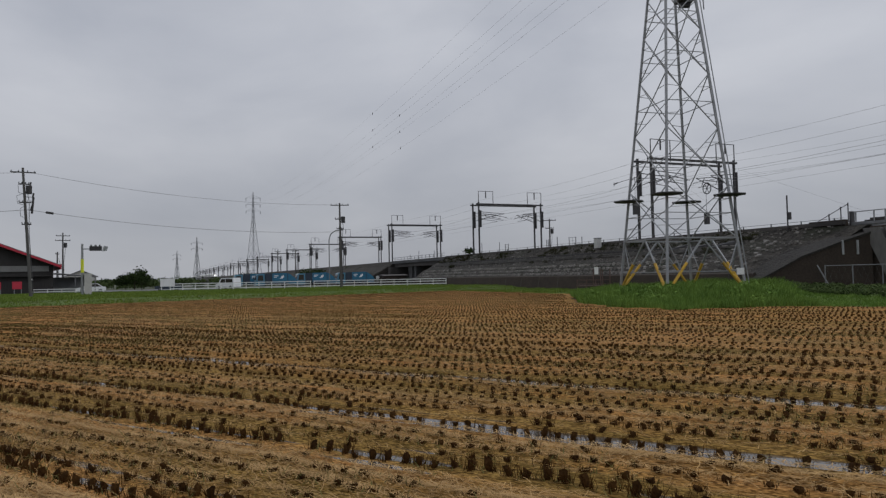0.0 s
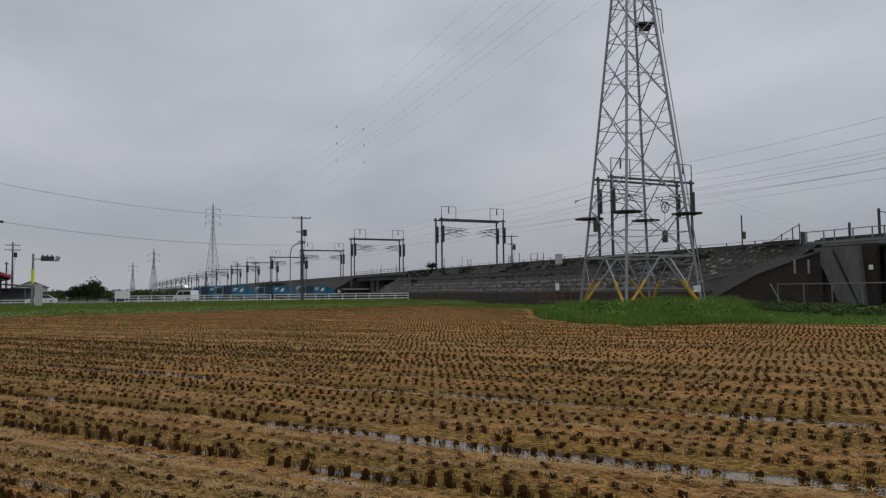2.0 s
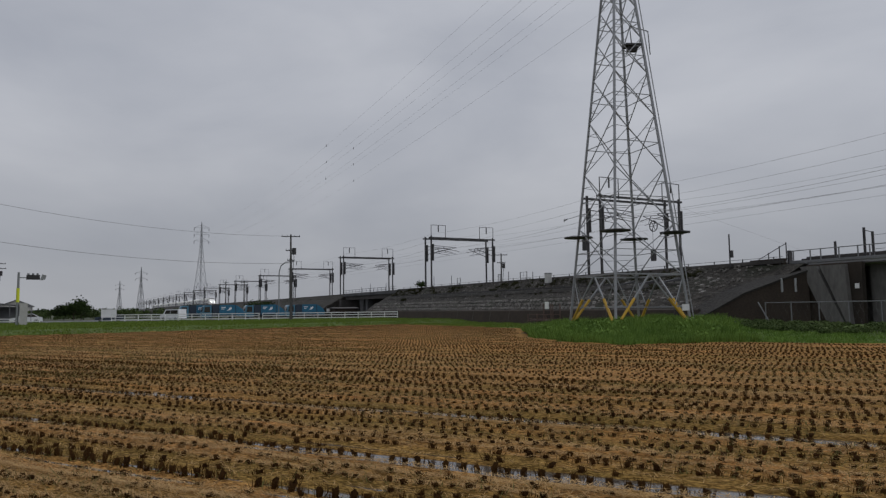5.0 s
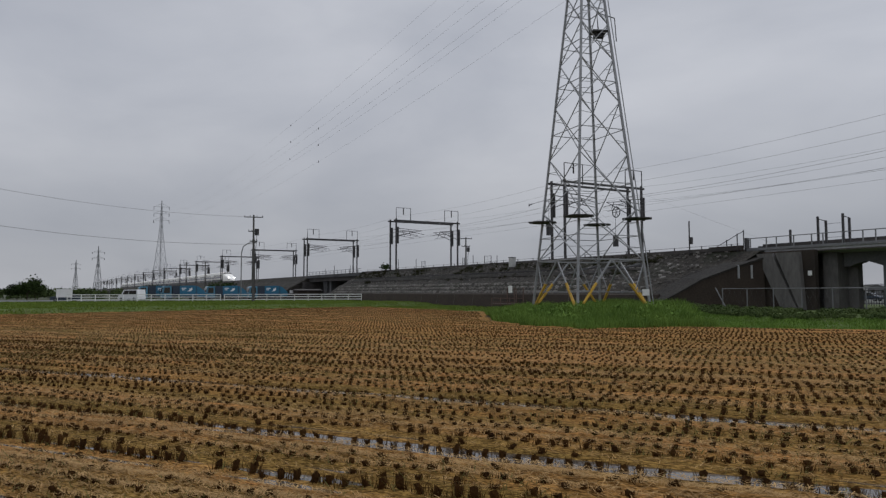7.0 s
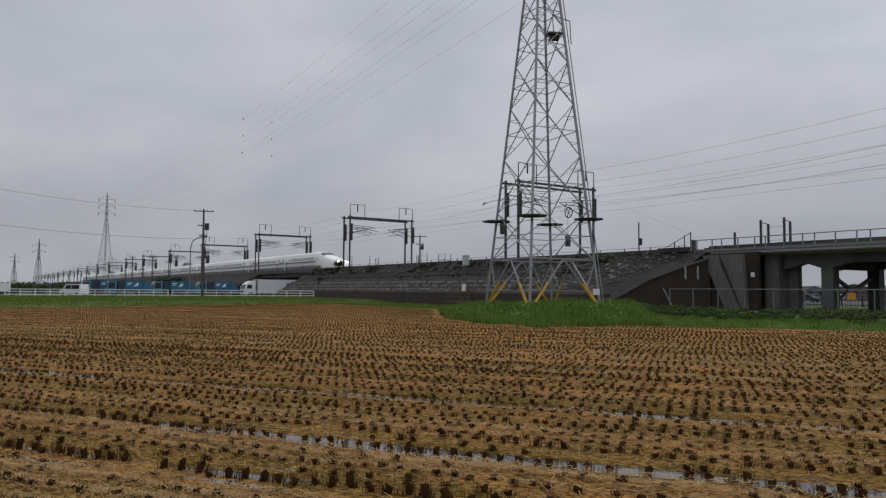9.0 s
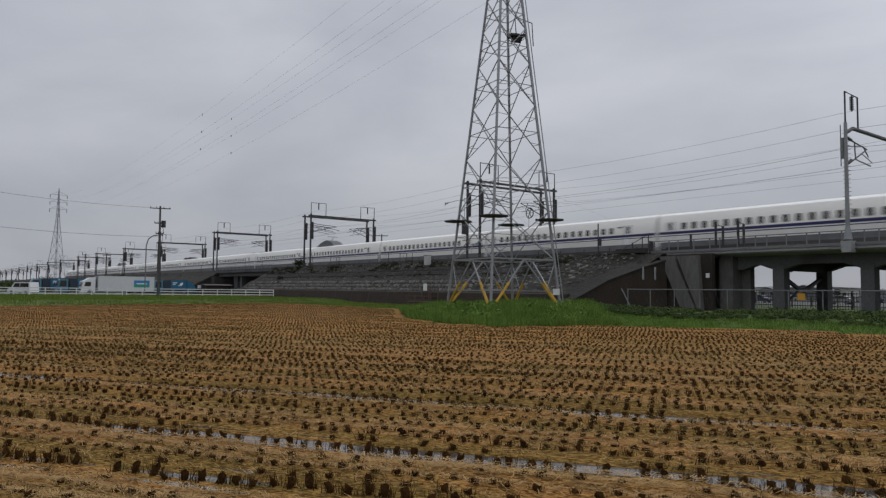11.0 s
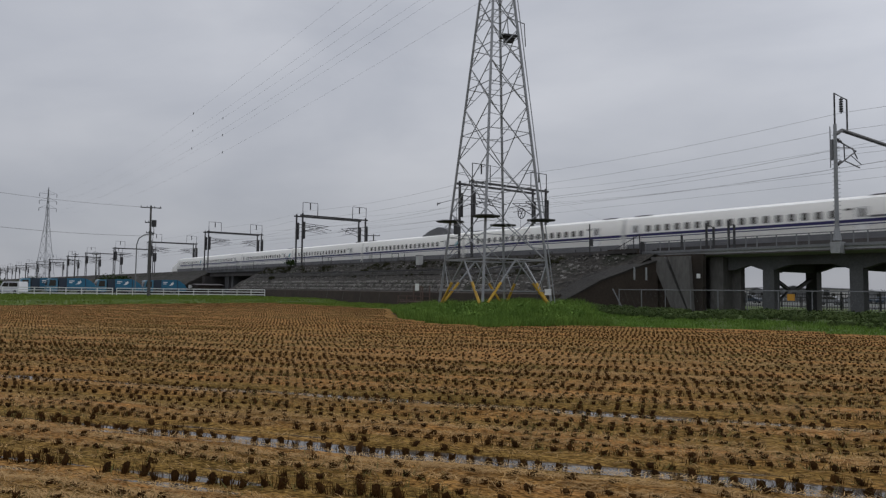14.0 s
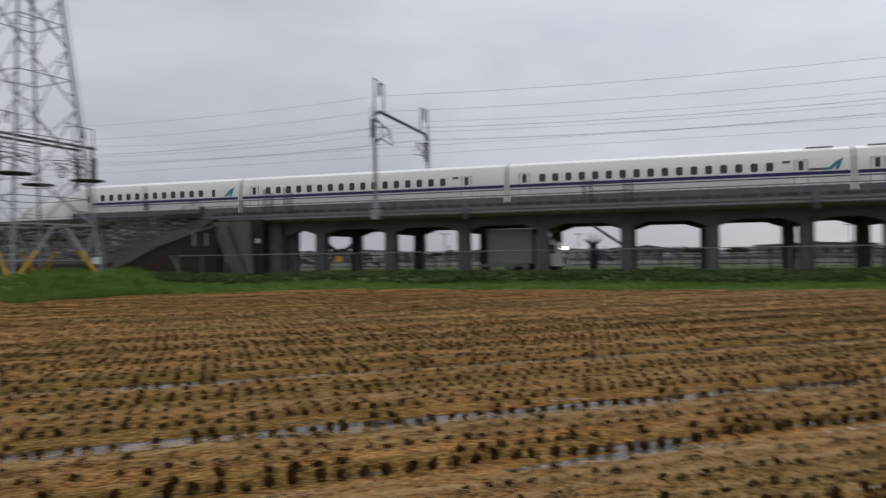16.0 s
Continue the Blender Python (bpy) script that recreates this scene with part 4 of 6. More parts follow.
hedge_clumps("bank_weeds", 60, bank_places, lambda r, n: r.uniform(0.15, 0.55, n), 0.07, "straggling dull brush on the embankment slope", BRUSH, TRACK)


def slope_rubble():
    """Broken stones, slabs and dark pockets scattered over the bank."""
    rng = random.Random(31)
    m = Mesh()
    for i in range(1500):
        lat = rng.choice((rng.uniform(42.4, 44.0), rng.uniform(44.6, 46.3), rng.uniform(46.9, 48.1)))
        s = rng.uniform(-112, -40 + (lat - 42.5) * 0.6)
        z = float(np.interp(lat, [42.3, 44.1, 44.5, 46.4, 46.8, 48.2], [1.4, 2.75, 2.8, 3.9, 3.95, 5.05]))
        a, b, c = rng.uniform(0.03, 0.14), rng.uniform(0.04, 0.1), rng.uniform(0.02, 0.07)
        m.box(s - a, s + a, lat - b, lat + b, z - 0.05, z + c)
    for i in range(120):
        lat = rng.uniform(42.6, 47.9)
        s = rng.uniform(-56, -41.5 + (lat - 42.5) * 0.6)
        z = float(np.interp(lat, [42.3, 44.1, 44.5, 46.4, 46.8, 48.2], [1.4, 2.75, 2.8, 3.9, 3.95, 5.05]))
        a, b, turn = rng.uniform(0.08, 0.34), rng.uniform(0.03, 0.08), rng.uniform(-0.5, 0.9)
        c, d = math.cos(turn), math.sin(turn)
        base = [(s + u * c - v * d, lat + u * d * 0.5 + v * c, z - 0.06 + 0.6 * (u * d * 0.5 + v * c)) for u, v in ((-a, -b), (a, -b), (a, b), (-a, b))]
        k = rng.uniform(0.08, 0.13)
        m.add(base + [(x, y, w + k) for x, y, w in base], [(3, 2, 1, 0), (4, 5, 6, 7), (0, 1, 5, 4), (1, 2, 6, 5), (2, 3, 7, 6), (3, 0, 4, 7)])
    tagged(part("slope_rubble", m, STONE), "broken stones scattered over the embankment slope", "rubble", "", "stuff").matrix_world = TRACK


slope_rubble()


def far_bank_places(rng):
    s = rng.uniform(-420, -141, 420)
    l = rng.uniform(42.5, 48, 420)
    return np.stack([s, l, (l - 42.0) * 0.66 + 0.1], -1)


hedge_clumps("bank_shrubs", 46, far_bank_places, lambda r, n: r.uniform(0.4, 1.0, n), 0.22, "dark shrubs covering the far embankment slope", LEAF, TRACK)


def far_hedge_places(rng):
    s = rng.uniform(-215, -175, 260)
    l = rng.uniform(-60, 30, 260)
    return np.stack([s, l, rng.uniform(0.2, 1.6, 260)], -1)


hedge_clumps("far_hedge", 60, far_hedge_places, lambda r, n: r.uniform(0.9, 2.0, n), 0.35, "long low overgrown hedge across the flat land", HEDGE_MIX, TRACK)


def block_courses():
    """Three courses of rough stone blocks along the slope above the toe wall."""
    rng = random.Random(5)
    base = bpy.data.objects["embankment_wall"]
    shapes = []
    for k in range(6):
        j = lambda: rng.uniform(-0.035, 0.035)
        m = Mesh().add([(x + j(), y + j(), z + j()) for x, y, z in ((-0.19, -0.17, -0.12), (0.19, -0.17, -0.12), (0.19, 0.12, -0.12), (-0.19, 0.12, -0.12), (-0.16, -0.10, 0.13), (0.16, -0.10, 0.13), (0.16, 0.14, 0.13), (-0.16, 0.14, 0.13))],
                       [(0, 1, 2, 3), (4, 5, 6, 7), (0, 1, 5, 4), (1, 2, 6, 5), (2, 3, 7, 6), (3, 0, 4, 7)])
        shapes.append(m.data("stone_block", STONE))
    for c in range(3):
        for i in range(100):
            if rng.random() < 0.08 + 0.4 * (i > 88):
                continue
            lat = 42.62 + 0.58 * c
            ob = part("stone_block", rng.choice(shapes), STONE, base, at=(-111.5 + 0.66 * i + 0.3 * (c % 2) + rng.uniform(-0.05, 0.05), lat - 0.05, 1.62 + 0.435 * c))
            ob.rotation_euler = (rng.uniform(-0.1, 0.1), rng.uniform(-0.1, 0.1), rng.uniform(-0.12, 0.12))


block_courses()


# ---- lattice pylons ----
def lattice(name, cx, cy, phi, levels, radius, label, sleeves=False, thick=1.0, arms=(), arm_dir=(1, 0)):
    """A four-legged pylon: levels are heights, radius(z) the legs' distance from the axis."""
    t = thing(name, pose(cx, cy, 0), label, "pylon")

    def corner(i, z):
        a = radians(phi + 90 * i)
        return Vector((radius(z) * math.cos(a), radius(z) * math.sin(a), z))
    zs = levels
    for i in range(4):
        part("leg", Mesh().path([corner(i, z) for z in zs], 0.095 * thick, 4), STEEL, t)
    for k, (z0, z1) in enumerate(zip(zs, zs[1:])):
        for i in range(4):
            j = (i + 1) % 4
            a0, a1, b0, b1 = corner(i, z0), corner(i, z1), corner(j, z0), corner(j, z1)
            if k == 0:
                m0 = (a1 + b1) / 2
                for foot in (a0, b0):
                    cut = foot.lerp(m0, 0.54)
                    if sleeves:
                        part("guard_sleeve", Mesh().tube(foot, cut, 0.09), YELLOW, t)
                    part("brace", Mesh().tube(cut, m0, 0.06 * thick, n=4), STEEL, t)
                    leg = a0 if foot is a0 else b0
                    top = a1 if foot is a0 else b1
                    part("brace", Mesh().tube(foot.lerp(m0, 0.40), leg.lerp(top, 0.40), 0.035 * thick, n=4), STEEL, t)
                    part("brace", Mesh().tube(foot.lerp(m0, 0.40), leg.lerp(top, 0.95), 0.035 * thick, n=4), STEEL, t)
                part("cross_member", Mesh().tube(a1, b1, 0.06 * thick, n=4), STEEL, t)
                part("cross_member", Mesh().tube(a0.lerp(a1, 0.38), b0.lerp(b1, 0.38), 0.04 * thick, n=4), STEEL, t)
            else:
                part("brace", Mesh().tube(a0, b1, 0.034 * thick, n=4), STEEL, t)
                part("brace", Mesh().tube(b0, a1, 0.034 * thick, n=4), STEEL, t)
                mid = (a0 + b0 + a1 + b1) / 4
                if thick <= 1.0:
                    la, lb = a0.lerp(a1, 0.48), b0.lerp(b1, 0.48)
                    part("cross_member", Mesh().tube(la, lb, 0.030 * thick, n=4), STEEL, t)
                    for p, q, w in ((a0, a1, b1), (b0, b1, a1)):
                        part("brace", Mesh().tube(p.lerp(q, 0.24), p.lerp(w, 0.26), 0.020, n=4), STEEL, t)
                        part("brace", Mesh().tube(q.lerp(p, 0.24), q.lerp(b0 if p is a0 else a0, 0.26), 0.020, n=4), STEEL, t)
                else:
                    part("cross_member", Mesh().tube(a1, b1, 0.045 * thick, n=4), STEEL, t)
    d = Vector((*arm_dir, 0))
    ends = []
    for z, w in arms:
        r = radius(z) * 0.7
        for sgn in (-1, 1):
            tip = d * sgn * w + Vector((0, 0, z))
            part("cross_arm", Mesh().tube(d * sgn * r + Vector((0, 0, z)), tip, 0.09 * thick, 0.05, 4).tube(d * sgn * r + Vector((0, 0, z + 1.3)), tip, 0.07 * thick, 0.04, 4), STEEL, t)
            part("insulator", Mesh().tube(tip, tip - Vector((0, 0, 1.3)), 0.11 * thick, n=8), STEEL_MID, t)
            ends.append(Vector((cx, cy, 0)) + tip - Vector((0, 0, 1.3)))
    return t, ends


def near_radius(z):
    return max(3.74 - 0.1257 * (z - 0.8), 0.72)


LINE = Vector((-100, 265, 0)).normalized()
ARM = (LINE.y, -LINE.x)
near_pylon, near_ends = lattice("pylon", 14.85, 43.42, -119.8, [0.35, 3.6, 6.75, 10.35, 13.8, 16.65, 19.06, 21.2, 23.0, 24.5, 25.8, 27, 28.4, 29.8, 31.2, 32.6, 34, 35.4, 36.8], near_radius,
                                "galvanised steel lattice pylon with yellow sleeves on a grassy mound", True, 1.0, ((24.55, 1.94), (27.0, 1.86), (29.42, 1.85)), ARM)


def pylon_fittings():
    for i in range(4):
        a = radians(-119.8 + 90 * i)
        r = near_radius(6.2)
        x, y = r * math.cos(a), r * math.sin(a)
        m = Mesh()
        n = 8
        m.add([(x + 0.98 * math.cos(2 * math.pi * k / n), y + 0.98 * math.sin(2 * math.pi * k / n), 6.18) for k in range(n)]
              + [(x + 0.98 * math.cos(2 * math.pi * k / n), y + 0.98 * math.sin(2 * math.pi * k / n), 6.24) for k in range(n)] + [(x, y, 6.32), (x, y, 6.12)],
              [(k, (k + 1) % n, n + (k + 1) % n, n + k) for k in range(n)] + [(n + k, n + (k + 1) % n, 2 * n) for k in range(n)] + [((k + 1) % n, k, 2 * n + 1) for k in range(n)])
        part("climbing_guard", m, STEEL_DARK, near_pylon, "dark flat anti-climbing disc")
        fx, fy = near_radius(0.35) * math.cos(a), near_radius(0.35) * math.sin(a)
        part("footing", Mesh().box(fx - 0.35, fx + 0.35, fy - 0.35, fy + 0.35, -0.1, 0.7), CONCRETE, near_pylon)
    # climbing rail beside the leg that faces the bridge
    a = radians(-119.8 + 90)
    dx = Vector((0.16, -0.05, 0))
    p = [Vector((near_radius(z) * math.cos(a), near_radius(z) * math.sin(a), z)) + dx * 1.4 for z in (0.6, 8, 16, 24)]
    part("climbing_rail", Mesh().path(p, 0.035, 4), STEEL, near_pylon)
    z = 18.55
    c = Vector((near_radius(z) * math.cos(a) * 0.55, near_radius(z) * math.sin(a) * 0.55, z))
    part("lamp_platform", Mesh().box(c.x - 0.5, c.x + 0.5, c.y - 0.4, c.y + 0.4, z, z + 0.12).box(c.x - 0.3, c.x + 0.3, c.y - 0.2, c.y + 0.2, z - 0.3, z), STEEL_DARK, near_pylon)
    part("lamp_bracket", Mesh().path([(c.x, c.y, z + 0.1), (c.x - 0.1, c.y, z + 1.4), (c.x + 1.0, c.y - 0.3, z + 0.95), (c.x + 1.1, c.y - 0.3, z - 0.6)], 0.04, 4), STEEL_DARK, near_pylon)
    part("warning_plate", Mesh().box(2.75, 3.2, -1.95, -1.9, 1.35, 1.75), WHITE_PAINT, near_pylon, "white warning plate")


pylon_fittings()


def far_radius(z):
    return 4.0 - 0.118 * z if z < 28 else max(0.70 - (z - 28) * 0.05, 0.06)


far_pylon, far_ends = lattice("pylon", -84.3, 308.8, 20, [0, 6, 11, 15.5, 19.5, 23, 26, 28.5, 31, 33.5, 36, 38.5, 41], far_radius, "far grey lattice pylon standing beyond the railway yard", False, 1.05, ((32.57, 3.06), (35.47, 3.06), (38.37, 3.06)), ARM)
lattice("pylon", -214, 603, 10, [0, 8, 15, 21, 26, 30, 33, 36, 40], far_radius, "distant hazy lattice pylon on the plain", False, 2.2, ((30, 4.5), (35, 4.5)), ARM)
lattice("pylon", -330, 860, 10, [0, 8, 15, 21, 26, 30, 33, 36, 40], far_radius, "distant hazy lattice pylon on the plain", False, 2.6, ((30, 4.5), (35, 4.5)), ARM)


def sagging(p, q, sag, n=22):
    return [p.lerp(q, i / n) - Vector((0, 0, sag * 4 * (i / n) * (1 - i / n))) for i in range(n + 1)]


for e0, e1 in zip(near_ends, far_ends):
    w = thing("power_line", Matrix(), "thin high-voltage conductor hung between the pylons", "power line", "pylon conductors")
    pts = sagging(e0, e1, 5.14, 43)
    part("conductor", Mesh().path(pts, 0.006, 4), WIRE, w)
    for f in (10,):
        p = pts[f]
        part("line_marker", Mesh().tube(p - Vector((0, 0, 0.15)), p + Vector((0, 0, 0.15)), 0.05, 0.05, 8), STEEL_DARK, w)
    tail = sagging(e0, e0 - LINE * 260 + Vector((0, 0, 2)), 5.5)
    part("conductor", Mesh().path(tail, 0.006, 4), WIRE, w)


# ---- overhead line gantries ----
GANTRIES = [-59.4, -101.2, -145.0, -189.0, -228.5, -272.0, -309.0, -355.0, -395.0] + [-437.0 - 46 * i for i in range(11)]


def gantry():
    g = thing("catenary_gantry", trk(0, 0, 0), "dark steel railway gantry with paired posts and wire loops", "gantry", "catenary gantries")
    for s in (-1.1, 1.1):
        for lat in (48.5, 60.0):
            part("post", Mesh().box(s - 0.105, s + 0.105, lat - 0.105, lat + 0.105, 4.2, 13.45), STEEL_DARK, g)
            part("counterweight", Mesh().tube((s, lat + 0.3, 9.4), (s, lat + 0.3, 12.1), 0.18, n=8), STEEL_DARK, g)
        part("beam", Mesh().box(s - 0.12, s + 0.12, 48.1, 60.4, 13.02, 13.24), STEEL_DARK, g)
    for lat in (49.8, 58.8):
        part("wire_loop", Mesh().path([(1.1, lat - 1.3, 12.9), (1.1, lat - 1.3, 15.2), (1.1, lat + 1.3, 15.2), (1.1, lat + 1.3, 12.9)], 0.06, 4), STEEL_DARK, g)
        part("insulator", Mesh().tube((1.1, lat, 15.2), (1.1, lat, 14.1), 0.09, n=8), STEEL_DARK, g)
    for lat, tr, sg in ((48.5, 52.7, 1), (60.0, 57.0, -1)):
        for s in (-1.1, 1.1):
            part("cantilever", Mesh().path([(s, lat, 11.9), (s, tr + 0.4 * sg, 11.6), (s, lat + 1.4 * sg, 10.9), (s, lat, 10.4)], 0.055, 4).path([(s, lat + 1.4 * sg, 10.9), (s, tr + 0.2 * sg, 10.55)], 0.04, 4).path([(s, lat, 11.3), (s, lat + 2.2 * sg, 11.45), (s, tr + 0.9 * sg, 11.0)], 0.045, 4).path([(s, lat + 2.2 * sg, 11.7), (s, lat + 2.6 * sg, 10.8)], 0.035, 4), STEEL_DARK, g)
    return g


g0 = gantry()
g0.matrix_world = trk(GANTRIES[0], 0, 0.45)
for s in GANTRIES[1:]:
    copy_thing(g0, trk(s, 0, 0))


def tensioner(g):
    """Pulley wheel, hung weights and anchored wires that only the gantry behind the pylon carries."""
    hub = Vector((-1.6, 58.6, 10.6))
    rim = [hub + Vector((0.62 * math.cos(2 * math.pi * k / 18), 0, 0.62 * math.sin(2 * math.pi * k / 18))) for k in range(19)]
    wheel_mesh = Mesh().path(rim, 0.06, 5)
    for k in range(3):
        wheel_mesh.tube(rim[3 * k], rim[3 * k + 9], 0.035, n=4)
    part("pulley_wheel", wheel_mesh, STEEL_DARK, g, "spoked tension pulley")
    part("counterweight", Mesh().box(-2.0, -1.5, 58.4, 58.8, 6.5, 7.9).tube((-1.75, 58.6, 7.9), (-1.75, 58.6, 10.2), 0.02, n=4), STEEL_DARK, g)
    part("counterweight", Mesh().box(-1.5, -1.0, 48.0, 48.4, 7.4, 9.1).tube((-1.25, 48.2, 9.1), (-1.25, 48.2, 11.5), 0.02, n=4), STEEL_DARK, g)
    part("anchor_insulator", Mesh().tube((-5.3, 48.5, 11.2), (-4.7, 48.5, 11.3), 0.07, n=8).tube((-5.3, 48.5, 11.0), (-5.3, 48.5, 11.4), 0.04, n=5).tube((-4.6, 48.5, 11.3), (-1.1, 48.5, 11.5), 0.03, n=4), STEEL_DARK, g)
    part("guy_wire", Mesh().tube((1.1, 48.5, 12.6), (13.5, 48.2, 4.9), 0.008, n=4), WIRE, g)
    part("guy_wire", Mesh().tube((1.1, 60.0, 12.6), (19.5, 60.0, 5.0), 0.008, n=4), WIRE, g)


tensioner(g0)


def bridge_gantry(s):
    g = thing("catenary_gantry", trk(s, 0, 0), "pale round-post railway gantry standing on brackets of the viaduct", "gantry", "catenary gantries")
    for lat, sg in ((48.55, 1), (61.25, -1)):
        part("bracket", Mesh().prism([(-0.28, 4.35), (0.28, 4.35), (0.34, 5.1), (-0.34, 5.1)], "y", lat - 0.34, lat + 0.4), CONCRETE_PALE, g)
        part("base_collar", Mesh().tube((0, lat, 5.2), (0, lat, 6.0), 0.28, 0.16, 10), STEEL, g)
        post = part("post", Mesh().tube((0, lat, 5.2), (0, lat, 13.0), 0.145, 0.11, 10), STEEL, g)
        for k in range(22):
            part("step_rung", Mesh().tube((-0.22, lat, 6.4 + 0.28 * k), (0.28, lat, 6.4 + 0.28 * k), 0.02, n=4), STEEL_MID, post)
        part("counterweight", Mesh().box(-0.30, -0.14, lat - 0.10, lat + 0.10, 10.6, 12.0).tube((-0.32, lat, 10.1), (-0.32, lat, 12.9), 0.035, n=4), STEEL_MID, g)
        part("wire_loop", Mesh().path([(0, lat, 13.0), (0, lat, 15.1), (0, lat + 1.9 * sg, 15.0), (0, lat + 1.9 * sg, 12.8)], 0.06, 5), STEEL_DARK, g)
        m = Mesh()
        for k in range(6):
            m.tube((0, lat + 1.0 * sg, 14.9 - 0.16 * k), (0, lat + 1.0 * sg, 14.82 - 0.16 * k), 0.13, n=8)
        part("insulator", m.tube((0, lat + 1.0 * sg, 15.0), (0, lat + 1.0 * sg, 13.9), 0.05), STEEL_DARK, g)
        tr = 52.7 if sg > 0 else 57.0
        part("cantilever", Mesh().path([(0, lat, 12.0), (0, lat + 3.2 * sg, 11.6), (0, lat, 10.1)], 0.06, 5).path([(0, lat + 1.3 * sg, 11.85), (0, lat + 1.4 * sg, 10.7), (0, tr - 0.4 * sg, 10.5)], 0.045, 4).path([(0, lat, 11.4), (0, lat + 2.6 * sg, 11.75), (0, lat + 3.4 * sg, 11.1)], 0.04, 4).path([(0, lat + 2.4 * sg, 11.2), (0, tr - 0.1 * sg, 10.75)], 0.03, 4).tube((0, lat + 0.25 * sg, 12.0), (0, lat + 0.8 * sg, 11.93), 0.1, n=7).tube((0, lat + 0.25 * sg, 10.3), (0, lat + 0.75 * sg, 10.58), 0.1, n=7), STEEL_DARK, g)
    part("beam", Mesh().path([(0, 48.55, 12.3), (0, 49.6, 12.75), (0, 60.2, 12.75), (0, 61.25, 12.3)], 0.13, 8), STEEL_DARK, g)
    return g


b0 = bridge_gantry(-20.5)
for s in (24.5, 70, 115):
    copy_thing(b0, trk(s, 0, 0))


def track_wires():
    stops = sorted(GANTRIES + [-20.5, 24.5, 70, 115])
    for lat, z, sag, r in ((49.6, 13.95, 0.5, 0.011), (60.6, 13.95, 0.5, 0.011), (48.45, 12.5, 0.5, 0.011), (52.7, 11.6, 0.45, 0.011), (52.7, 10.42, 0.02, 0.011), (57.0, 11.6, 0.45, 0.011), (57.0, 10.42, 0.02, 0.011), (61.3, 12.4, 0.5, 0.011), (48.3, 11.2, 0.6, 0.014)):
        pts = []
        for a, b in zip(stops, stops[1:]):
            pts += sagging(Vector((a, lat, z)), Vector((b, lat, z)), sag, 6 if a > -300 else 3)[:-1]
        solid("overhead_wire", Mesh().path(pts, r, 4), WIRE, "long overhead railway wire carried by the gantries", "wire", m=TRACK, group="overhead wires")


track_wires()


# ---- along the embankment ----
def crest_things():
    for s, h in ((-41.1, 2.6), (-70.5, 1.0), (-76, 1.3), (-92, 1.5), (-98, 1.7), (-118, 1.4), (-126, 1.6), (-131, 1.1), (-152, 1.5)):
        p = thing("signal_post", trk(s, 47.9, 4.75), "slim dark post on the embankment crest", "post", "crest posts")
        part("pole", Mesh().tube((0, 0, 0), (0, 0, h + 0.3), 0.04 if h < 2 else 0.06), STEEL_DARK, p)
        if h > 2:
            part("bell_box", Mesh().box(0.1, 0.3, -0.1, 0.1, 0.9, 1.5), STEEL_DARK, p)
    for s, w in ((-73.6, 1.5), (-79.5, 0.5), (-91.0, 1.0)):
        b = thing("notice_board", trk(s, 48.6, 5.0), "grey mesh notice frame beside the track", "frame", "crest frames")
        part("mesh_panel", Mesh().path([(-w / 2, 0, 0.35), (w / 2, 0, 0.35), (w / 2, 0, 1.15), (-w / 2, 0, 1.15), (-w / 2, 0, 0.35)], 0.03, 4).path([(-w / 2, 0, 0.75), (w / 2, 0, 0.75)], 0.012, 4).path([(0, 0, 0.35), (0, 0, 1.15)], 0.012, 4), STEEL_MID, b)
        for x in (-w / 2, w / 2):
            part("leg", Mesh().box(x - 0.03, x + 0.03, -0.03, 0.03, 0, 1.2), STEEL_DARK, b)
    c = thing("relay_cabinet", trk(-66.6, 47.4, 4.25), "pale grey relay cabinet on the embankment slope", "cabinet")
    part("body", Mesh().box(-0.30, 0.30, -0.3, 0.3, 0.25, 1.35), WALL_PALE_GREY, c)
    part("lid", Mesh().box(-0.34, 0.34, -0.34, 0.34, 1.35, 1.42), STEEL_MID, c)
    part("plinth", Mesh().box(-0.4, 0.4, -0.28, 0.28, -0.1, 0.25), CONCRETE_DARK, c)
    part("chute", Mesh().tube((-0.3, -0.3, 0.1), (-1.1, -0.5, -0.55), 0.12), CONCRETE_PALE, c)
    for z, lat, r in ((3.42, 45.35, 0.07), (3.62, 45.7, 0.07), (3.85, 46.2, 0.05)):
        p = thing("slope_pipe", trk(0, 0, 0), "long dark cable trough along the embankment slope", "pipe", "slope pipes")
        part("trough", Mesh().box(-111, -47.5 if z < 3.5 else -44, lat - r, lat + r, z - r, z + r), STEEL_DARK if z > 3.7 else CONCRETE_MID, p)
        for k in range(14):
            part("support", Mesh().box(-110 + 4.6 * k, -109.85 + 4.6 * k, lat - 0.06, lat + 0.06, z - 0.45, z), CONCRETE, p)
    # a crest fence of posts and one rail, with a slanting end stay
    f = thing("crest_fence", trk(0, 0, 0), "thin rail fence along the crest of the bank", "fence")
    for k in range(26):
        part("fence_post", Mesh().box(-111 + 2.95 * k, -110.93 + 2.95 * k, 48.27, 48.33, 4.9, 5.45), STEEL_DARK, f)
    part("fence_rail", Mesh().box(-111, -36.4, 48.285, 48.315, 5.40, 5.43), UNDER, f)
    e = thing("slope_fence", trk(0, 0, 0), "rusty rail fence climbing the end of the bank", "fence")
    q = [(-40.6, 48.1, 3.4), (-39.7, 48.1, 3.6), (-37.5, 48.1, 4.55), (-36.5, 48.1, 5.0), (-35.9, 48.1, 5.25)]
    for x, y, z in q[1:]:
        part("fence_post", Mesh().tube((x, y, z - 0.2), (x, y, z + 1.25), 0.045), STEEL_DARK, e)
    part("fence_rail", Mesh().path([(x, y, z + 1.15) for x, y, z in q[1:]], 0.03, 4), STEEL_DARK, e)
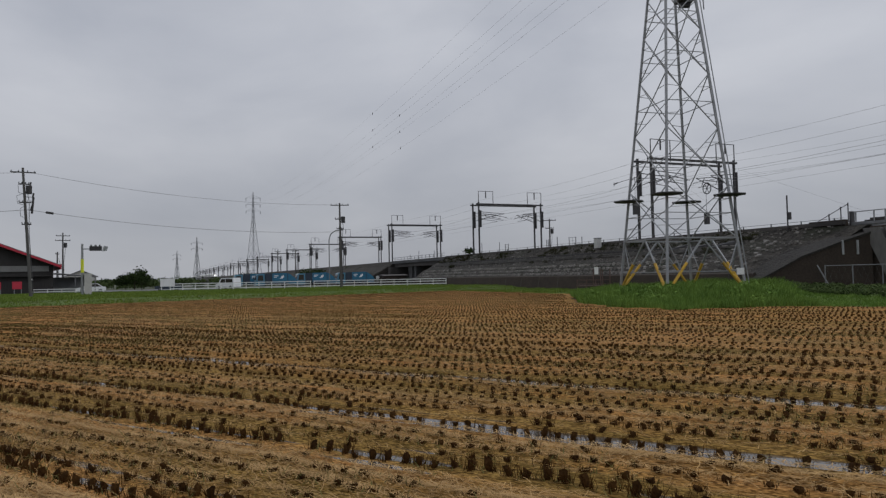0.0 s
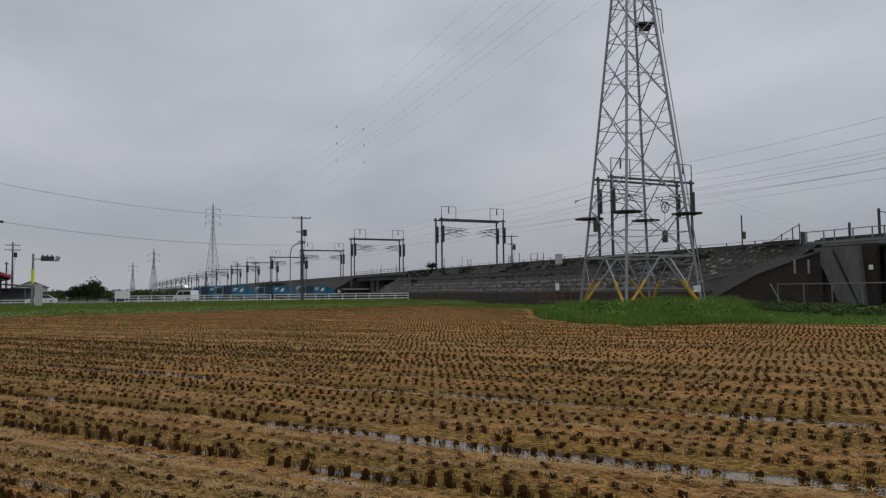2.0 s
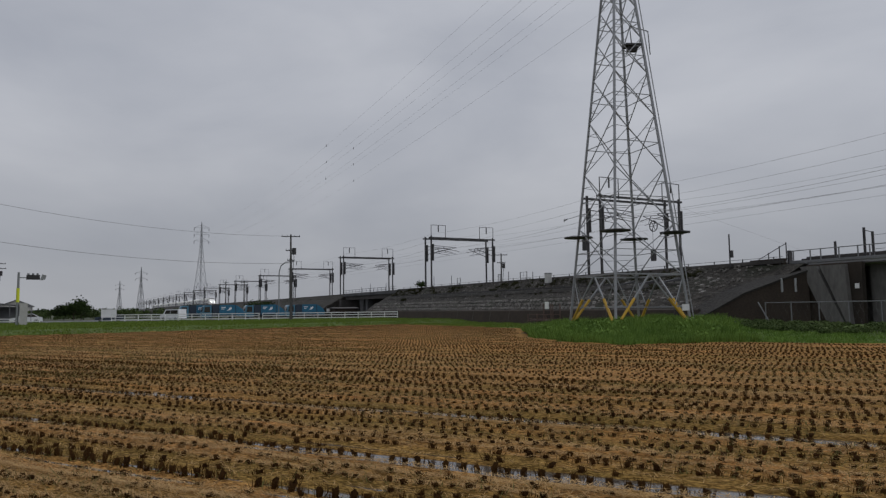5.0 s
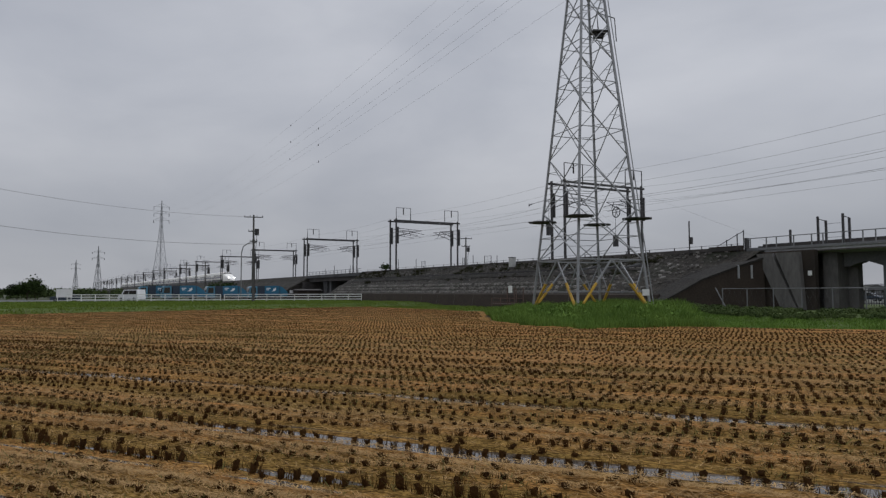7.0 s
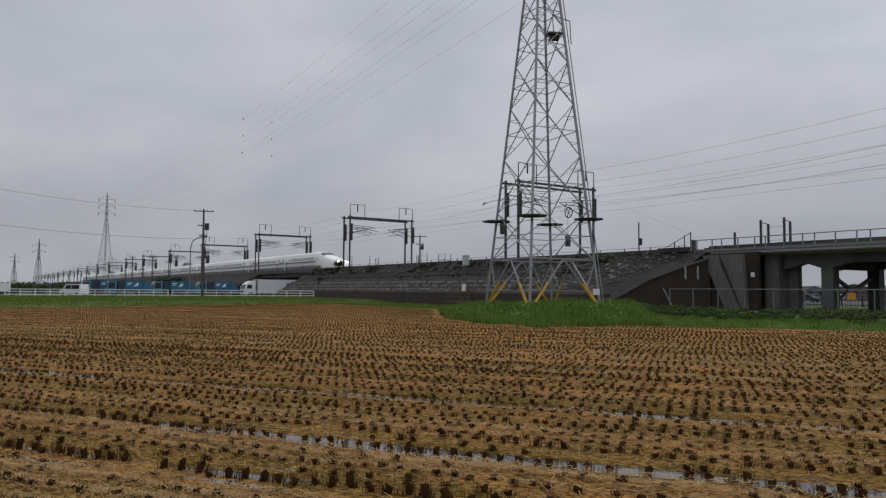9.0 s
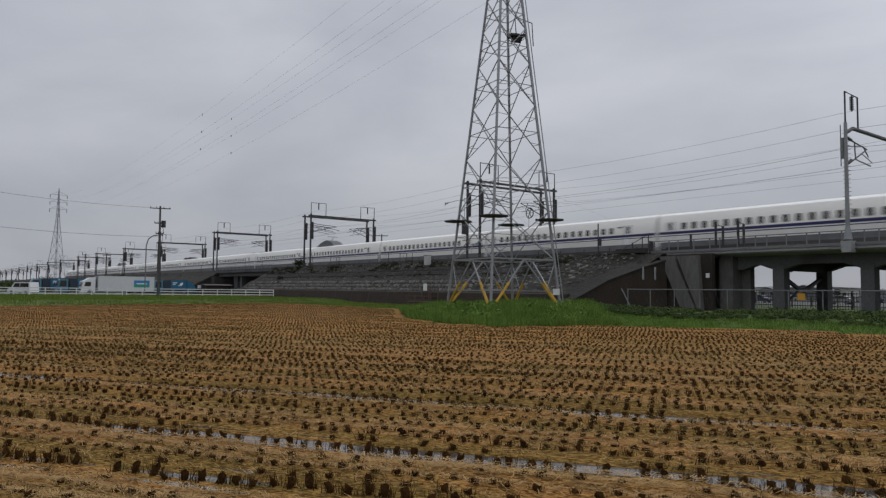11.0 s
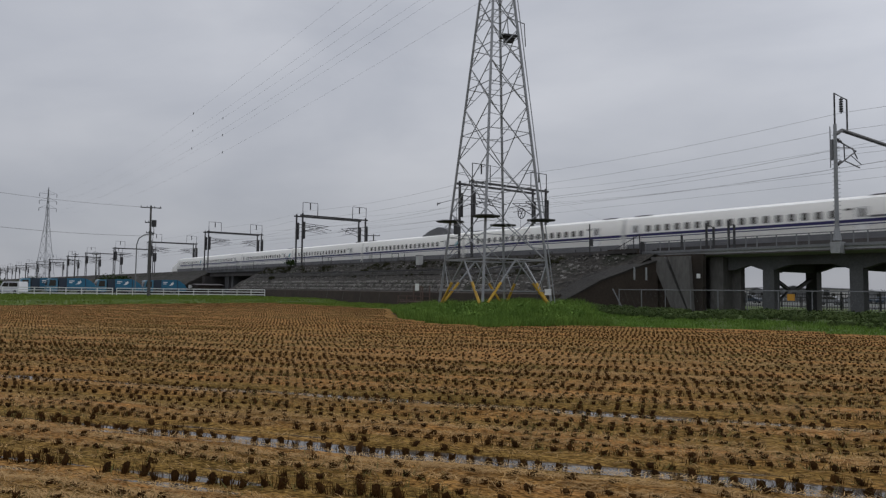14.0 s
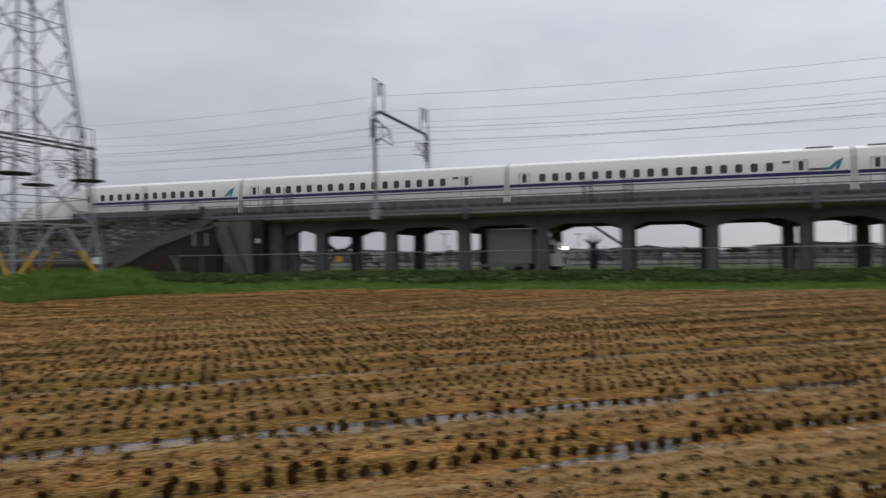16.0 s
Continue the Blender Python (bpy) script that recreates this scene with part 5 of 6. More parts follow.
    # dark edge kerb on top of the bank
    solid("crest_kerb", Mesh().box(-113, -36.3, 48.05, 48.35, 4.9, 5.18), CONCRETE_DARK, "dark concrete kerb along the bank's crest", "kerb", "structure", TRACK)
    for s, n in ((-53, 6), (-50, 7), (-47.5, 5)):
        solid("slope_slab", Mesh().add([(s - 2.5, 44.9, 3.05), (s + 1.6, 46.7, 4.02), (s + 2.0, 46.7, 4.02), (s - 2.1, 44.9, 3.05), (s - 2.5, 44.9, 3.2), (s + 1.6, 46.7, 4.17), (s + 2.0, 46.7, 4.17), (s - 2.1, 44.9, 3.2)],
                                      [(0, 1, 2, 3), (4, 5, 6, 7), (0, 1, 5, 4), (1, 2, 6, 5), (2, 3, 7, 6), (3, 0, 4, 7)]), CONCRETE, "pale concrete gutter slab on the slope", "slab", m=TRACK, group="slope slabs")


crest_things()


def toe_platform():
    t = thing("maintenance_stand", trk(-57.5, 40.6, 0), "weathered steel maintenance stand with rails at the wall's foot", "stand")
    for x in (-2.4, -0.8, 0.4, 1.6):
        for y in (-0.6, 0.5):
            part("post", Mesh().box(x - 0.04, x + 0.04, y - 0.04, y + 0.04, -0.14, 1.0 if x < 0.3 else 2.0), RUST, t)
    for z in (0.55, 0.95):
        part("rail", Mesh().tube((-2.4, -0.6, z), (1.6, -0.6, z), 0.04, n=4), RUST, t)
        part("rail", Mesh().tube((-2.4, 0.5, z), (1.6, 0.5, z), 0.035, n=4), RUST, t)
    part("deck", Mesh().box(-2.5, 1.7, -0.65, 0.55, 0.32, 0.42), RUST, t)
    part("ladder", Mesh().tube((1.6, -0.6, 1.9), (0.4, -0.6, 1.9), 0.03, n=4).tube((0.4, -0.6, 1.4), (1.6, -0.6, 1.4), 0.03, n=4), RUST, t)
    part("sign", Mesh().box(0.75, 1.35, -0.7, -0.66, 1.5, 2.2), WHITE_PAINT, t, "blank pale sign plate")


toe_platform()


def underpass_bridge():
    b = thing("underpass_bridge", trk(0, 0, 0), "short dark railway bridge over the road through the bank", "bridge", kind="structure")
    part("girder", Mesh().box(-142, -112.5, 48.0, 61.5, 3.75, 5.08), CONCRETE_DARK, b)
    part("girder_edge", Mesh().box(-142, -112.5, 47.6, 48.0, 4.5, 4.9), CONCRETE, b)
    for s in (-140.6, -114.6):
        part("abutment", Mesh().box(s - 1.0, s + 1.0, 46.5, 62, -0.2, 3.75), CONCRETE_DARK, b)
    part("pier", Mesh().prism([(-133.2, -0.2), (-132.0, -0.2), (-131.4, 3.75), (-133.8, 3.75)], "y", 48.5, 49.7), CONCRETE, b)
    part("pier", Mesh().prism([(-130.2, -0.2), (-129.4, -0.2), (-129.2, 3.75), (-130.4, 3.75)], "y", 48.5, 49.7), CONCRETE, b)
    for k in range(15):
        part("railing_post", Mesh().box(-142 + 2 * k, -141.93 + 2 * k, 47.7, 47.77, 4.9, 5.75), STEEL_MID, b)
    part("railing", Mesh().box(-142, -112.5, 47.71, 47.76, 5.7, 5.76).box(-142, -112.5, 47.71, 47.76, 5.3, 5.35), STEEL_MID, b)


underpass_bridge()


# ---- the road and the yard beyond the field ----
def frame_at(az, rng, z=0.2, turn=None):
    """A pose rng metres out on the bearing az, facing the camera unless turned."""
    a = radians(az)
    return pose(rng * math.sin(a), rng * math.cos(a), z, 0, 0, -az if turn is None else turn)


BLUE = mat("blue_lorry_paint", (0.0252, 0.1403, 0.2304), (0.018, 0.09775, 0.1692), 0.35, fine=4, coarse=0.8, bump=0.0, vary=0.15)
CAB_TEAL = mat("teal_cab_paint", (0.075, 0.205, 0.29), (0.055, 0.15, 0.22), 0.3, fine=4, coarse=0.8, bump=0.0, vary=0.2)
BLUE_DARK = mat("dark_lorry_frame", (0.025, 0.04, 0.06), (0.02, 0.03, 0.045), 0.5, fine=6, coarse=1, bump=0.05)
VAN_WHITE = mat("white_van_paint", (0.72, 0.73, 0.74), (0.66, 0.67, 0.68), 0.3, fine=4, coarse=0.8, bump=0)
BOX_GREY = mat("silver_box_panel", (0.60, 0.61, 0.62), (0.54, 0.55, 0.56), 0.45, fine=3, coarse=0.6, bump=0.02)
RUBBER = mat("tyre_rubber", (0.022, 0.022, 0.022), (0.03, 0.03, 0.03), 0.9, bump=0.1)
BLACK_CLAD = mat("black_cladding", (0.0248, 0.02232, 0.02108), (0.01736, 0.01612, 0.0155), 0.8, fine=5, coarse=0.5, stretch=(1, 1, 0.15))
RED = mat("red_roof_trim", (0.42, 0.025, 0.045), (0.34, 0.02, 0.04), 0.5, fine=6, coarse=0.7, bump=0.03)
GREY_BAND = mat("faded_sign_band", (0.17, 0.17, 0.165), (0.13, 0.13, 0.125), 0.7, fine=5, coarse=0.7, bump=0.03)
ROOF_GREY = mat("grey_roofing", (0.20, 0.20, 0.205), (0.15, 0.15, 0.155), 0.75, fine=4, coarse=0.4, vary=0.2)
WALL_FAR = mat("far_weathered_wall", (0.22, 0.22, 0.225), (0.13, 0.13, 0.135), 0.9, fine=3, coarse=0.25, vary=0.5)
WALL_PALE = mat("pale_house_wall", (0.46, 0.45, 0.43), (0.38, 0.37, 0.35), 0.85, fine=5, coarse=0.4, vary=0.25)
WOOD_POLE = mat("concrete_pole", (0.093, 0.0899, 0.0868), (0.0682, 0.0651, 0.062), 0.9, fine=14, coarse=1.0, bump=0.2)
LIME = mat("lime_yellow_wrap", (0.62, 0.66, 0.03), (0.55, 0.58, 0.03), 0.5, fine=10, coarse=1, bump=0)
GREEN_PANEL = mat("green_panel", (0.03, 0.30, 0.22), (0.03, 0.26, 0.19), 0.4, bump=0)
BLUE_PANEL = mat("blue_panel", (0.03, 0.22, 0.50), (0.03, 0.19, 0.44), 0.4, bump=0)
ORANGE = mat("orange_plate", (0.62, 0.30, 0.03), (0.55, 0.26, 0.03), 0.6, bump=0)
TAILGATE = mat("dull_metal_sheet", (0.24, 0.25, 0.255), (0.19, 0.195, 0.20), 0.6, 0.2, fine=5, coarse=0.6, bump=0.05)

solid("road", Mesh().box(-121, -112.6, -200, 140, -0.15, 0.215), ASPHALT, "wet asphalt road that dips under the railway", "road", "structure", TRACK)
solid("yard", Mesh().box(-150, -121, -60, 46, -0.15, 0.19), ASPHALT, "grey asphalt yard where blue lorries park", "yard", "structure", TRACK)
for k in range(30):
    solid("road_line", Mesh().box(-116.9, -116.75, -60 + 6 * k, -57 + 6 * k, 0.215, 0.222), WHITE_PAINT, "worn white dash on the road", "road marking", "structure", TRACK)


def rail_fence(p, q, name_label):
    """White two-rail roadside fence from p to q (railway axes)."""
    p, q = Vector(p), Vector(q)
    f = thing("roadside_fence", trk(p.x, p.y, p.z, math.degrees(math.atan2(q.y - p.y, q.x - p.x))), name_label, "fence", "white fences")
    L = (q - p).length
    n = max(2, round(L / 2.0))
    post = Mesh().box(-0.045, 0.045, -0.045, 0.045, -0.2, 1.2).data("fence_post", WHITE_PAINT)
    for i in range(n + 1):
        part("fence_post", post, WHITE_PAINT, f, at=(L * i / n, 0, 0))
    for z in (0.42, 0.80, 1.14):
        part("fence_rail", Mesh().box(0, L, -0.03, 0.03, z - 0.055, z + 0.055), WHITE_PAINT, f)


rail_fence((-96.5, 41.0, 0.15), (-101.5, 22.0, 0.15), "white steel roadside rail fence along the grass")
rail_fence((-101.6, 21.5, 0.15), (-111.5, 2.5, 0.15), "white steel roadside rail fence along the grass")
rail_fence((-111.6, -6.5, -0.25), (-113, -15.5, -0.25), "short white fence beside the dark shop")


def wheel(parent, x, y, r, w=0.26):
    t = part("wheel", Mesh().tube((x, y - w / 2, r), (x, y + w / 2, r), r, n=18), RUBBER, parent, "black rubber tyre")
    part("rim", Mesh().tube((x, y - w / 2 - 0.02, r), (x, y + w / 2 + 0.02, r), r * 0.55, n=12), STEEL_MID, t)


def refuse_lorry(m, rear_cover=True):
    """Cab-over lorry with a tapered closed body; its front looks along -x."""
    t = thing("refuse_lorry", m, "blue cab-over refuse lorry parked in the yard", "lorry", "blue lorries")
    cab = part("cab", Mesh().prism([(0.0, 0.45), (0.0, 1.35), (0.22, 2.35), (0.55, 2.48), (1.55, 2.48), (1.6, 0.45)], "y", -1.05, 1.05), CAB_TEAL, t)
    part("windscreen", Mesh().prism([(-0.03, 1.42), (0.18, 2.22), (0.24, 2.22), (0.03, 1.42)], "y", -0.92, 0.92), GLASS_DARK, cab)
    for s in (-1, 1):
        part("side_window", Mesh().prism([(0.30, 1.3), (0.45, 2.25), (1.3, 2.25), (1.3, 1.3)], "y", s * 1.06 - 0.012, s * 1.06 + 0.012), GLASS_DARK, cab)
        part("mirror", Mesh().box(-0.15, -0.05, s * 1.22 - 0.1, s * 1.22 + 0.1, 1.5, 1.95), STEEL_DARK, cab)
        part("headlight", Mesh().box(-0.03, 0.02, s * 0.8 - 0.15, s * 0.8 + 0.15, 0.65, 0.85), WHITE_PAINT, cab)
    part("chassis", Mesh().box(0.2, 7.2, -0.45, 0.45, 0.5, 0.8), BLUE_DARK, t)
    part("side_gear", Mesh().box(1.75, 2.95, -1.04, 1.04, 0.7, 2.56), BLUE_DARK, t)
    body = part("body", Mesh().prism([(2.9, 0.85), (2.9, 2.55), (5.6, 2.6), (6.1, 2.35), (6.9, 1.75), (7.3, 1.1), (7.1, 0.6), (5.9, 0.6), (5.8, 0.85)], "y", -1.08, 1.08), BLUE, t)
    for s in (-1, 1):
        part("emblem", Mesh().prism([(4.1, 1.55), (4.75, 1.65), (5.0, 1.95), (4.85, 2.3), (4.7, 2.05), (4.5, 2.1), (4.45, 1.8)], "y", s * 1.085 - 0.01, s * 1.085 + 0.01).box(3.2, 3.95, s * 1.085 - 0.01, s * 1.085 + 0.01, 2.05, 2.2).box(3.2, 3.7, s * 1.085 - 0.01, s * 1.085 + 0.01, 1.8, 1.92), WHITE_PAINT, body, "plain white emblem shapes")
        part("hopper_seam", Mesh().box(5.55, 5.65, s * 1.1 - 0.02, s * 1.1 + 0.02, 0.7, 2.6), BLUE_DARK, body)
    for x in (0.95, 5.2):
        for y in (-0.88, 0.88):
            wheel(t, x, y, 0.42)
    return t


l0 = refuse_lorry(trk(-127.5, 17.0, 0.19, 90))
for s, lat in ((-131.0, 13.6), (-127.8, 24.3), (-127.4, 31.7)):
    copy_thing(l0, trk(s, lat, 0.19, 90))


def van():
    t = thing("parked_van", trk(-127.8, 10.9, 0.19, 38), "white van parked beside the blue lorries", "van")
    b = part("body", Mesh().prism([(0, 0.35), (0.05, 0.85), (0.75, 1.05), (1.35, 1.85), (4.3, 1.9), (4.45, 0.35)], "y", -0.84, 0.84), VAN_WHITE, t)
    for s in (-1, 1):
        part("side_window", Mesh().prism([(1.1, 1.1), (1.5, 1.72), (2.4, 1.74), (2.4, 1.1)], "y", s * 0.85 - 0.01, s * 0.85 + 0.01), GLASS_DARK, b)
        part("side_window", Mesh().box(2.5, 4.1, s * 0.85 - 0.01, s * 0.85 + 0.01, 1.1, 1.74), GLASS_DARK, b)
    part("windscreen", Mesh().prism([(0.78, 1.06), (1.33, 1.8), (1.38, 1.8), (0.83, 1.06)], "y", -0.75, 0.75), GLASS_DARK, b)
    for x in (0.8, 3.6):
        for y in (-0.74, 0.74):
            wheel(t, x, y, 0.3, 0.2)


van()


def box_lorry(name, m, label, L=10.4, H=2.86, panel=True, sheet=None):
    """A cab-over lorry with a long square box; its front looks along -x."""
    t = thing(name, m, label, "lorry")
    cab = part("cab", Mesh().prism([(0.0, 0.4), (0.0, 1.25), (0.28, 2.1), (0.5, 2.2), (1.1, 2.62), (1.9, 2.70), (1.9, 0.4)], "y", -1.1, 1.1), VAN_WHITE, t)
    part("windscreen", Mesh().prism([(-0.03, 1.3), (0.22, 2.02), (0.3, 2.02), (0.05, 1.3)], "y", -0.98, 0.98), GLASS_DARK, cab)
    part("grille", Mesh().box(-0.03, 0.02, -0.7, 0.7, 0.55, 1.1), STEEL_DARK, cab)
    for s in (-1, 1):
        part("side_window", Mesh().prism([(0.4, 1.35), (0.55, 2.0), (1.3, 2.0), (1.3, 1.35)], "y", s * 1.11 - 0.012, s * 1.11 + 0.012), GLASS_DARK, cab)
        part("mirror", Mesh().box(-0.15, -0.05, s * 1.3 - 0.1, s * 1.3 + 0.1, 1.35, 1.9), STEEL_DARK, cab)
        part("headlight", Mesh().box(-0.04, 0.02, s * 0.85 - 0.14, s * 0.85 + 0.14, 0.5, 0.72), WHITE_PAINT, cab)
    box = part("cargo_box", Mesh().box(2.15, L, -1.2, 1.2, 0.62, H), sheet or BOX_GREY, t)
    for x in np.linspace(2.2, L - 0.05, 2):
        part("corner_post", Mesh().box(x - 0.05, x + 0.05, -1.22, 1.22, 0.6, H + 0.02), TAILGATE, box)
    part("roof_edge", Mesh().box(2.15, L, -1.22, 1.22, H, H + 0.05), VAN_WHITE, box)
    if panel:
        for s in (-1, 1):
            part("blue_panel", Mesh().box(L - 3.1, L - 0.8, s * 1.207 - 0.008, s * 1.207 + 0.008, 1.75, 2.32), BLUE_PANEL, box, "blue upper half of the company panel")
            part("green_panel", Mesh().box(L - 3.1, L - 0.8, s * 1.207 - 0.008, s * 1.207 + 0.008, 1.25, 1.75), GREEN_PANEL, box, "green lower half of the company panel")
            part("lettering_bar", Mesh().box(L - 2.7, L - 1.2, s * 1.214 - 0.008, s * 1.214 + 0.008, 1.72, 1.90), WHITE_PAINT, box, "plain white bar in place of lettering")
    part("chassis", Mesh().box(0.2, L - 0.1, -0.45, 0.45, 0.42, 0.62), STEEL_DARK, t)
    part("side_guard", Mesh().box(3.0, 6.2, -1.15, -1.1, 0.4, 0.6).box(3.0, 6.2, 1.1, 1.15, 0.4, 0.6), STEEL_MID, t)
    for x in (1.2, L - 2.9, L - 1.8):
        for y in (-0.95, 0.95):
            wheel(t, x, y, 0.42, 0.3)
    return t


lorry = box_lorry("moving_lorry", trk(-116, 110, 0.215, 90), "white lorry with a long silver box driving along the road")


def hut():
    h = thing("site_hut", trk(-124.5, 42.0, 0.19, 90), "low grey site hut with a white notice", "hut")
    part("wall", Mesh().box(-2.2, 2.2, -1.3, 1.3, -0.1, 1.75), WALL_BROWN, h)
    part("roof", Mesh().prism([(-1.6, 1.75), (0, 1.98), (1.6, 1.75)], "x", -2.5, 2.5), CONCRETE_DARK, h)
    part("notice", Mesh().box(-2.9, -2.35, 1.31, 1.34, 1.2, 1.75).box(-2.4, -2.2, 1.3, 1.33, 1.4, 1.5), WHITE_PAINT, h, "white notice board")
    part("door", Mesh().box(1.0, 1.7, 1.3, 1.34, 0, 1.55), WALL_BROWN, h)


hut()


def utility_pole(m, h, label, arms, tank=True, lean=0.0):
    p = thing("utility_pole", m, label, "utility pole", "roadside poles")
    part("pole", Mesh().tube((0, 0, -0.3), (lean * h, 0, h), 0.19, 0.12, 12), WOOD_POLE, p)
    for z, w in arms:
        part("cross_arm", Mesh().box(lean * z - w, lean * z + w, -0.06, 0.06, z - 0.06, z + 0.06), STEEL_DARK, p)
        for x in (-w * 0.92, -w * 0.35, w * 0.35, w * 0.92):
            part("insulator", Mesh().tube((lean * z + x, 0, z), (lean * z + x, 0, z + 0.24), 0.06, 0.04, 6), STEEL_MID, p)
    if tank:
        z = h - 2.4
        part("transformer", Mesh().tube((lean * z + 0.45, 0, z - 0.45), (lean * z + 0.45, 0, z + 0.45), 0.3, n=12), STEEL_DARK, p)
        part("transformer_bracket", Mesh().box(lean * z, lean * z + 0.4, -0.05, 0.05, z - 0.3, z - 0.2), STEEL_DARK, p)
    if len(arms) > 3:
        for z, w in ((h - 2.0, 0.55), (h - 3.2, 0.75), (h - 4.6, 0.5)):
            q = lean * z
            part("jumper_cable", Mesh().path([(q, 0.1, z + 0.5), (q - w, 0.1, z + 0.1), (q - w * 0.9, 0.1, z - 0.7), (q, 0.1, z - 0.9)], 0.03, 4), STEEL_DARK, p)
            part("cutout_switch", Mesh().tube((q + w, 0, z - 0.1), (q + w + 0.1, 0, z + 0.45), 0.09, n=6).tube((q, 0, z), (q + w, 0, z), 0.035, n=4), STEEL_DARK, p)
        part("splice_case", Mesh().tube((lean * 9.6 + 0.6, 0, 9.2), (lean * 9.6 + 0.75, 0, 11.0), 0.12, n=8), STEEL_DARK, p)
    part("cable_riser", Mesh().path([(0.22, -0.1, 0.4), (0.2 + lean * h * 0.5, -0.1, h * 0.5), (0.45 + lean * h * 0.8, -0.1, h * 0.74), (0.2 + lean * h * 0.8, 0, h * 0.84)], 0.035, 5), STEEL_DARK, p)
    return p


utility_pole(frame_at(-30.72, 88, 0.2), 14.2, "tall grey utility pole with a transformer by the dark shop", ((13.7, 1.2), (12.4, 0.5), (10.4, 0.6), (8.0, 0.45)), True, -0.058)
utility_pole(frame_at(-8.35, 100, 0.1), 12.3, "grey utility pole with a transformer beside the white fence", ((12.0, 1.3), (10.0, 0.7), (8.6, 0.5)), True, -0.008)
utility_pole(frame_at(-28.75, 152, 0.1), 11.4, "distant utility pole behind the dark shop", ((10.8, 1.2), (9.9, 1.3)), True)
utility_pole(frame_at(8.85, 134, 0.0), 12.2, "utility pole standing behind the railway bank", ((11.9, 1.2), (10.4, 0.8)), True)
utility_pole(frame_at(-29.1, 150, 0.1), 7.6, "short utility pole behind the dark shop", ((7.2, 0.3),), False)
utility_pole(frame_at(-12.0, 190, 0.1), 9.5, "distant utility pole near the yard", ((9.1, 0.9),), False)
utility_pole(frame_at(-13.4, 230, 0.1), 11.0, "distant utility pole near the yard", ((10.6, 0.9),), False)


def street_lamp():
    p = thing("street_lamp", frame_at(-9.3, 104, 0.1), "curved grey street lamp beside the road", "street lamp")
    part("pole", Mesh().path([(0, 0, -0.2), (0, 0, 7.2), (0.25, 0, 8.1), (0.9, 0, 8.6), (1.6, 0, 8.7)], 0.08, 8), STEEL_MID, p)
    part("lamp_head", Mesh().box(1.5, 2.1, -0.14, 0.14, 8.62, 8.78), STEEL_MID, p)


street_lamp()


def roadside_wires():
    a, b = frame_at(-30.95, 88, 0.2), frame_at(-8.35, 100, 0.1)
    for z0, z1, r, sag in ((13.75, 12.05, 0.024, 1.0), (9.6, 8.2, 0.03, 0.9)):
        w = thing("distribution_wire", Matrix(), "drooping distribution wire between the roadside poles", "wire", "roadside wires")
        part("span", Mesh().path(sagging(a @ Vector((0, 0, z0)), b @ Vector((0, 0, z1)), sag), r, 4), WIRE, w)
        part("span", Mesh().path(sagging(a @ Vector((0, 0, z0)), a @ Vector((-42, 4, z0 - 0.3)), 1.0), r, 4), WIRE, w)
        if z0 < 12:
            c = a @ Vector((0, 0, z0))
            part("splice_box", Mesh().tube(sagging(c, b @ Vector((0, 0, z1)), sag)[1], sagging(c, b @ Vector((0, 0, z1)), sag, 22)[1] + Vector((0.7, 0.2, -0.1)), 0.14, n=8), STEEL_DARK, w)


roadside_wires()


def traffic_signal():
    p = thing("traffic_signal", frame_at(-27.5, 92, 0.2), "roadside traffic signal on a pole with a lime wrap", "traffic signal")
    part("pole", Mesh().tube((0, 0, -0.2), (0, 0, 6.1), 0.15, 0.12, 10), STEEL, p)
    part("lime_wrap", Mesh().tube((0, 0, 2.7), (0, 0, 4.3), 0.17, n=10), LIME, p)
    part("arm", Mesh().tube((0, 0, 5.5), (1.0, 0, 5.5), 0.06), STEEL, p)
    h = part("signal_head", Mesh().box(0.75, 2.1, -0.2, 0.1, 5.28, 5.82), STEEL_DARK, p)
    part("visor", Mesh().prism([(2.1, 5.2), (2.3, 5.9), (2.75, 5.75), (2.6, 5.3)], "y", -0.3, 0.2), STEEL, h)
    for x in (0.95, 1.4, 1.85):
        part("hood", Mesh().tube((x, -0.1, 5.8), (x, -0.1, 6.0), 0.12, n=8), STEEL_MID, h)
    part("control_box", Mesh().box(0.22, 1.0, -0.3, 0.3, 0, 2.6), WALL_PALE, p)


traffic_signal()


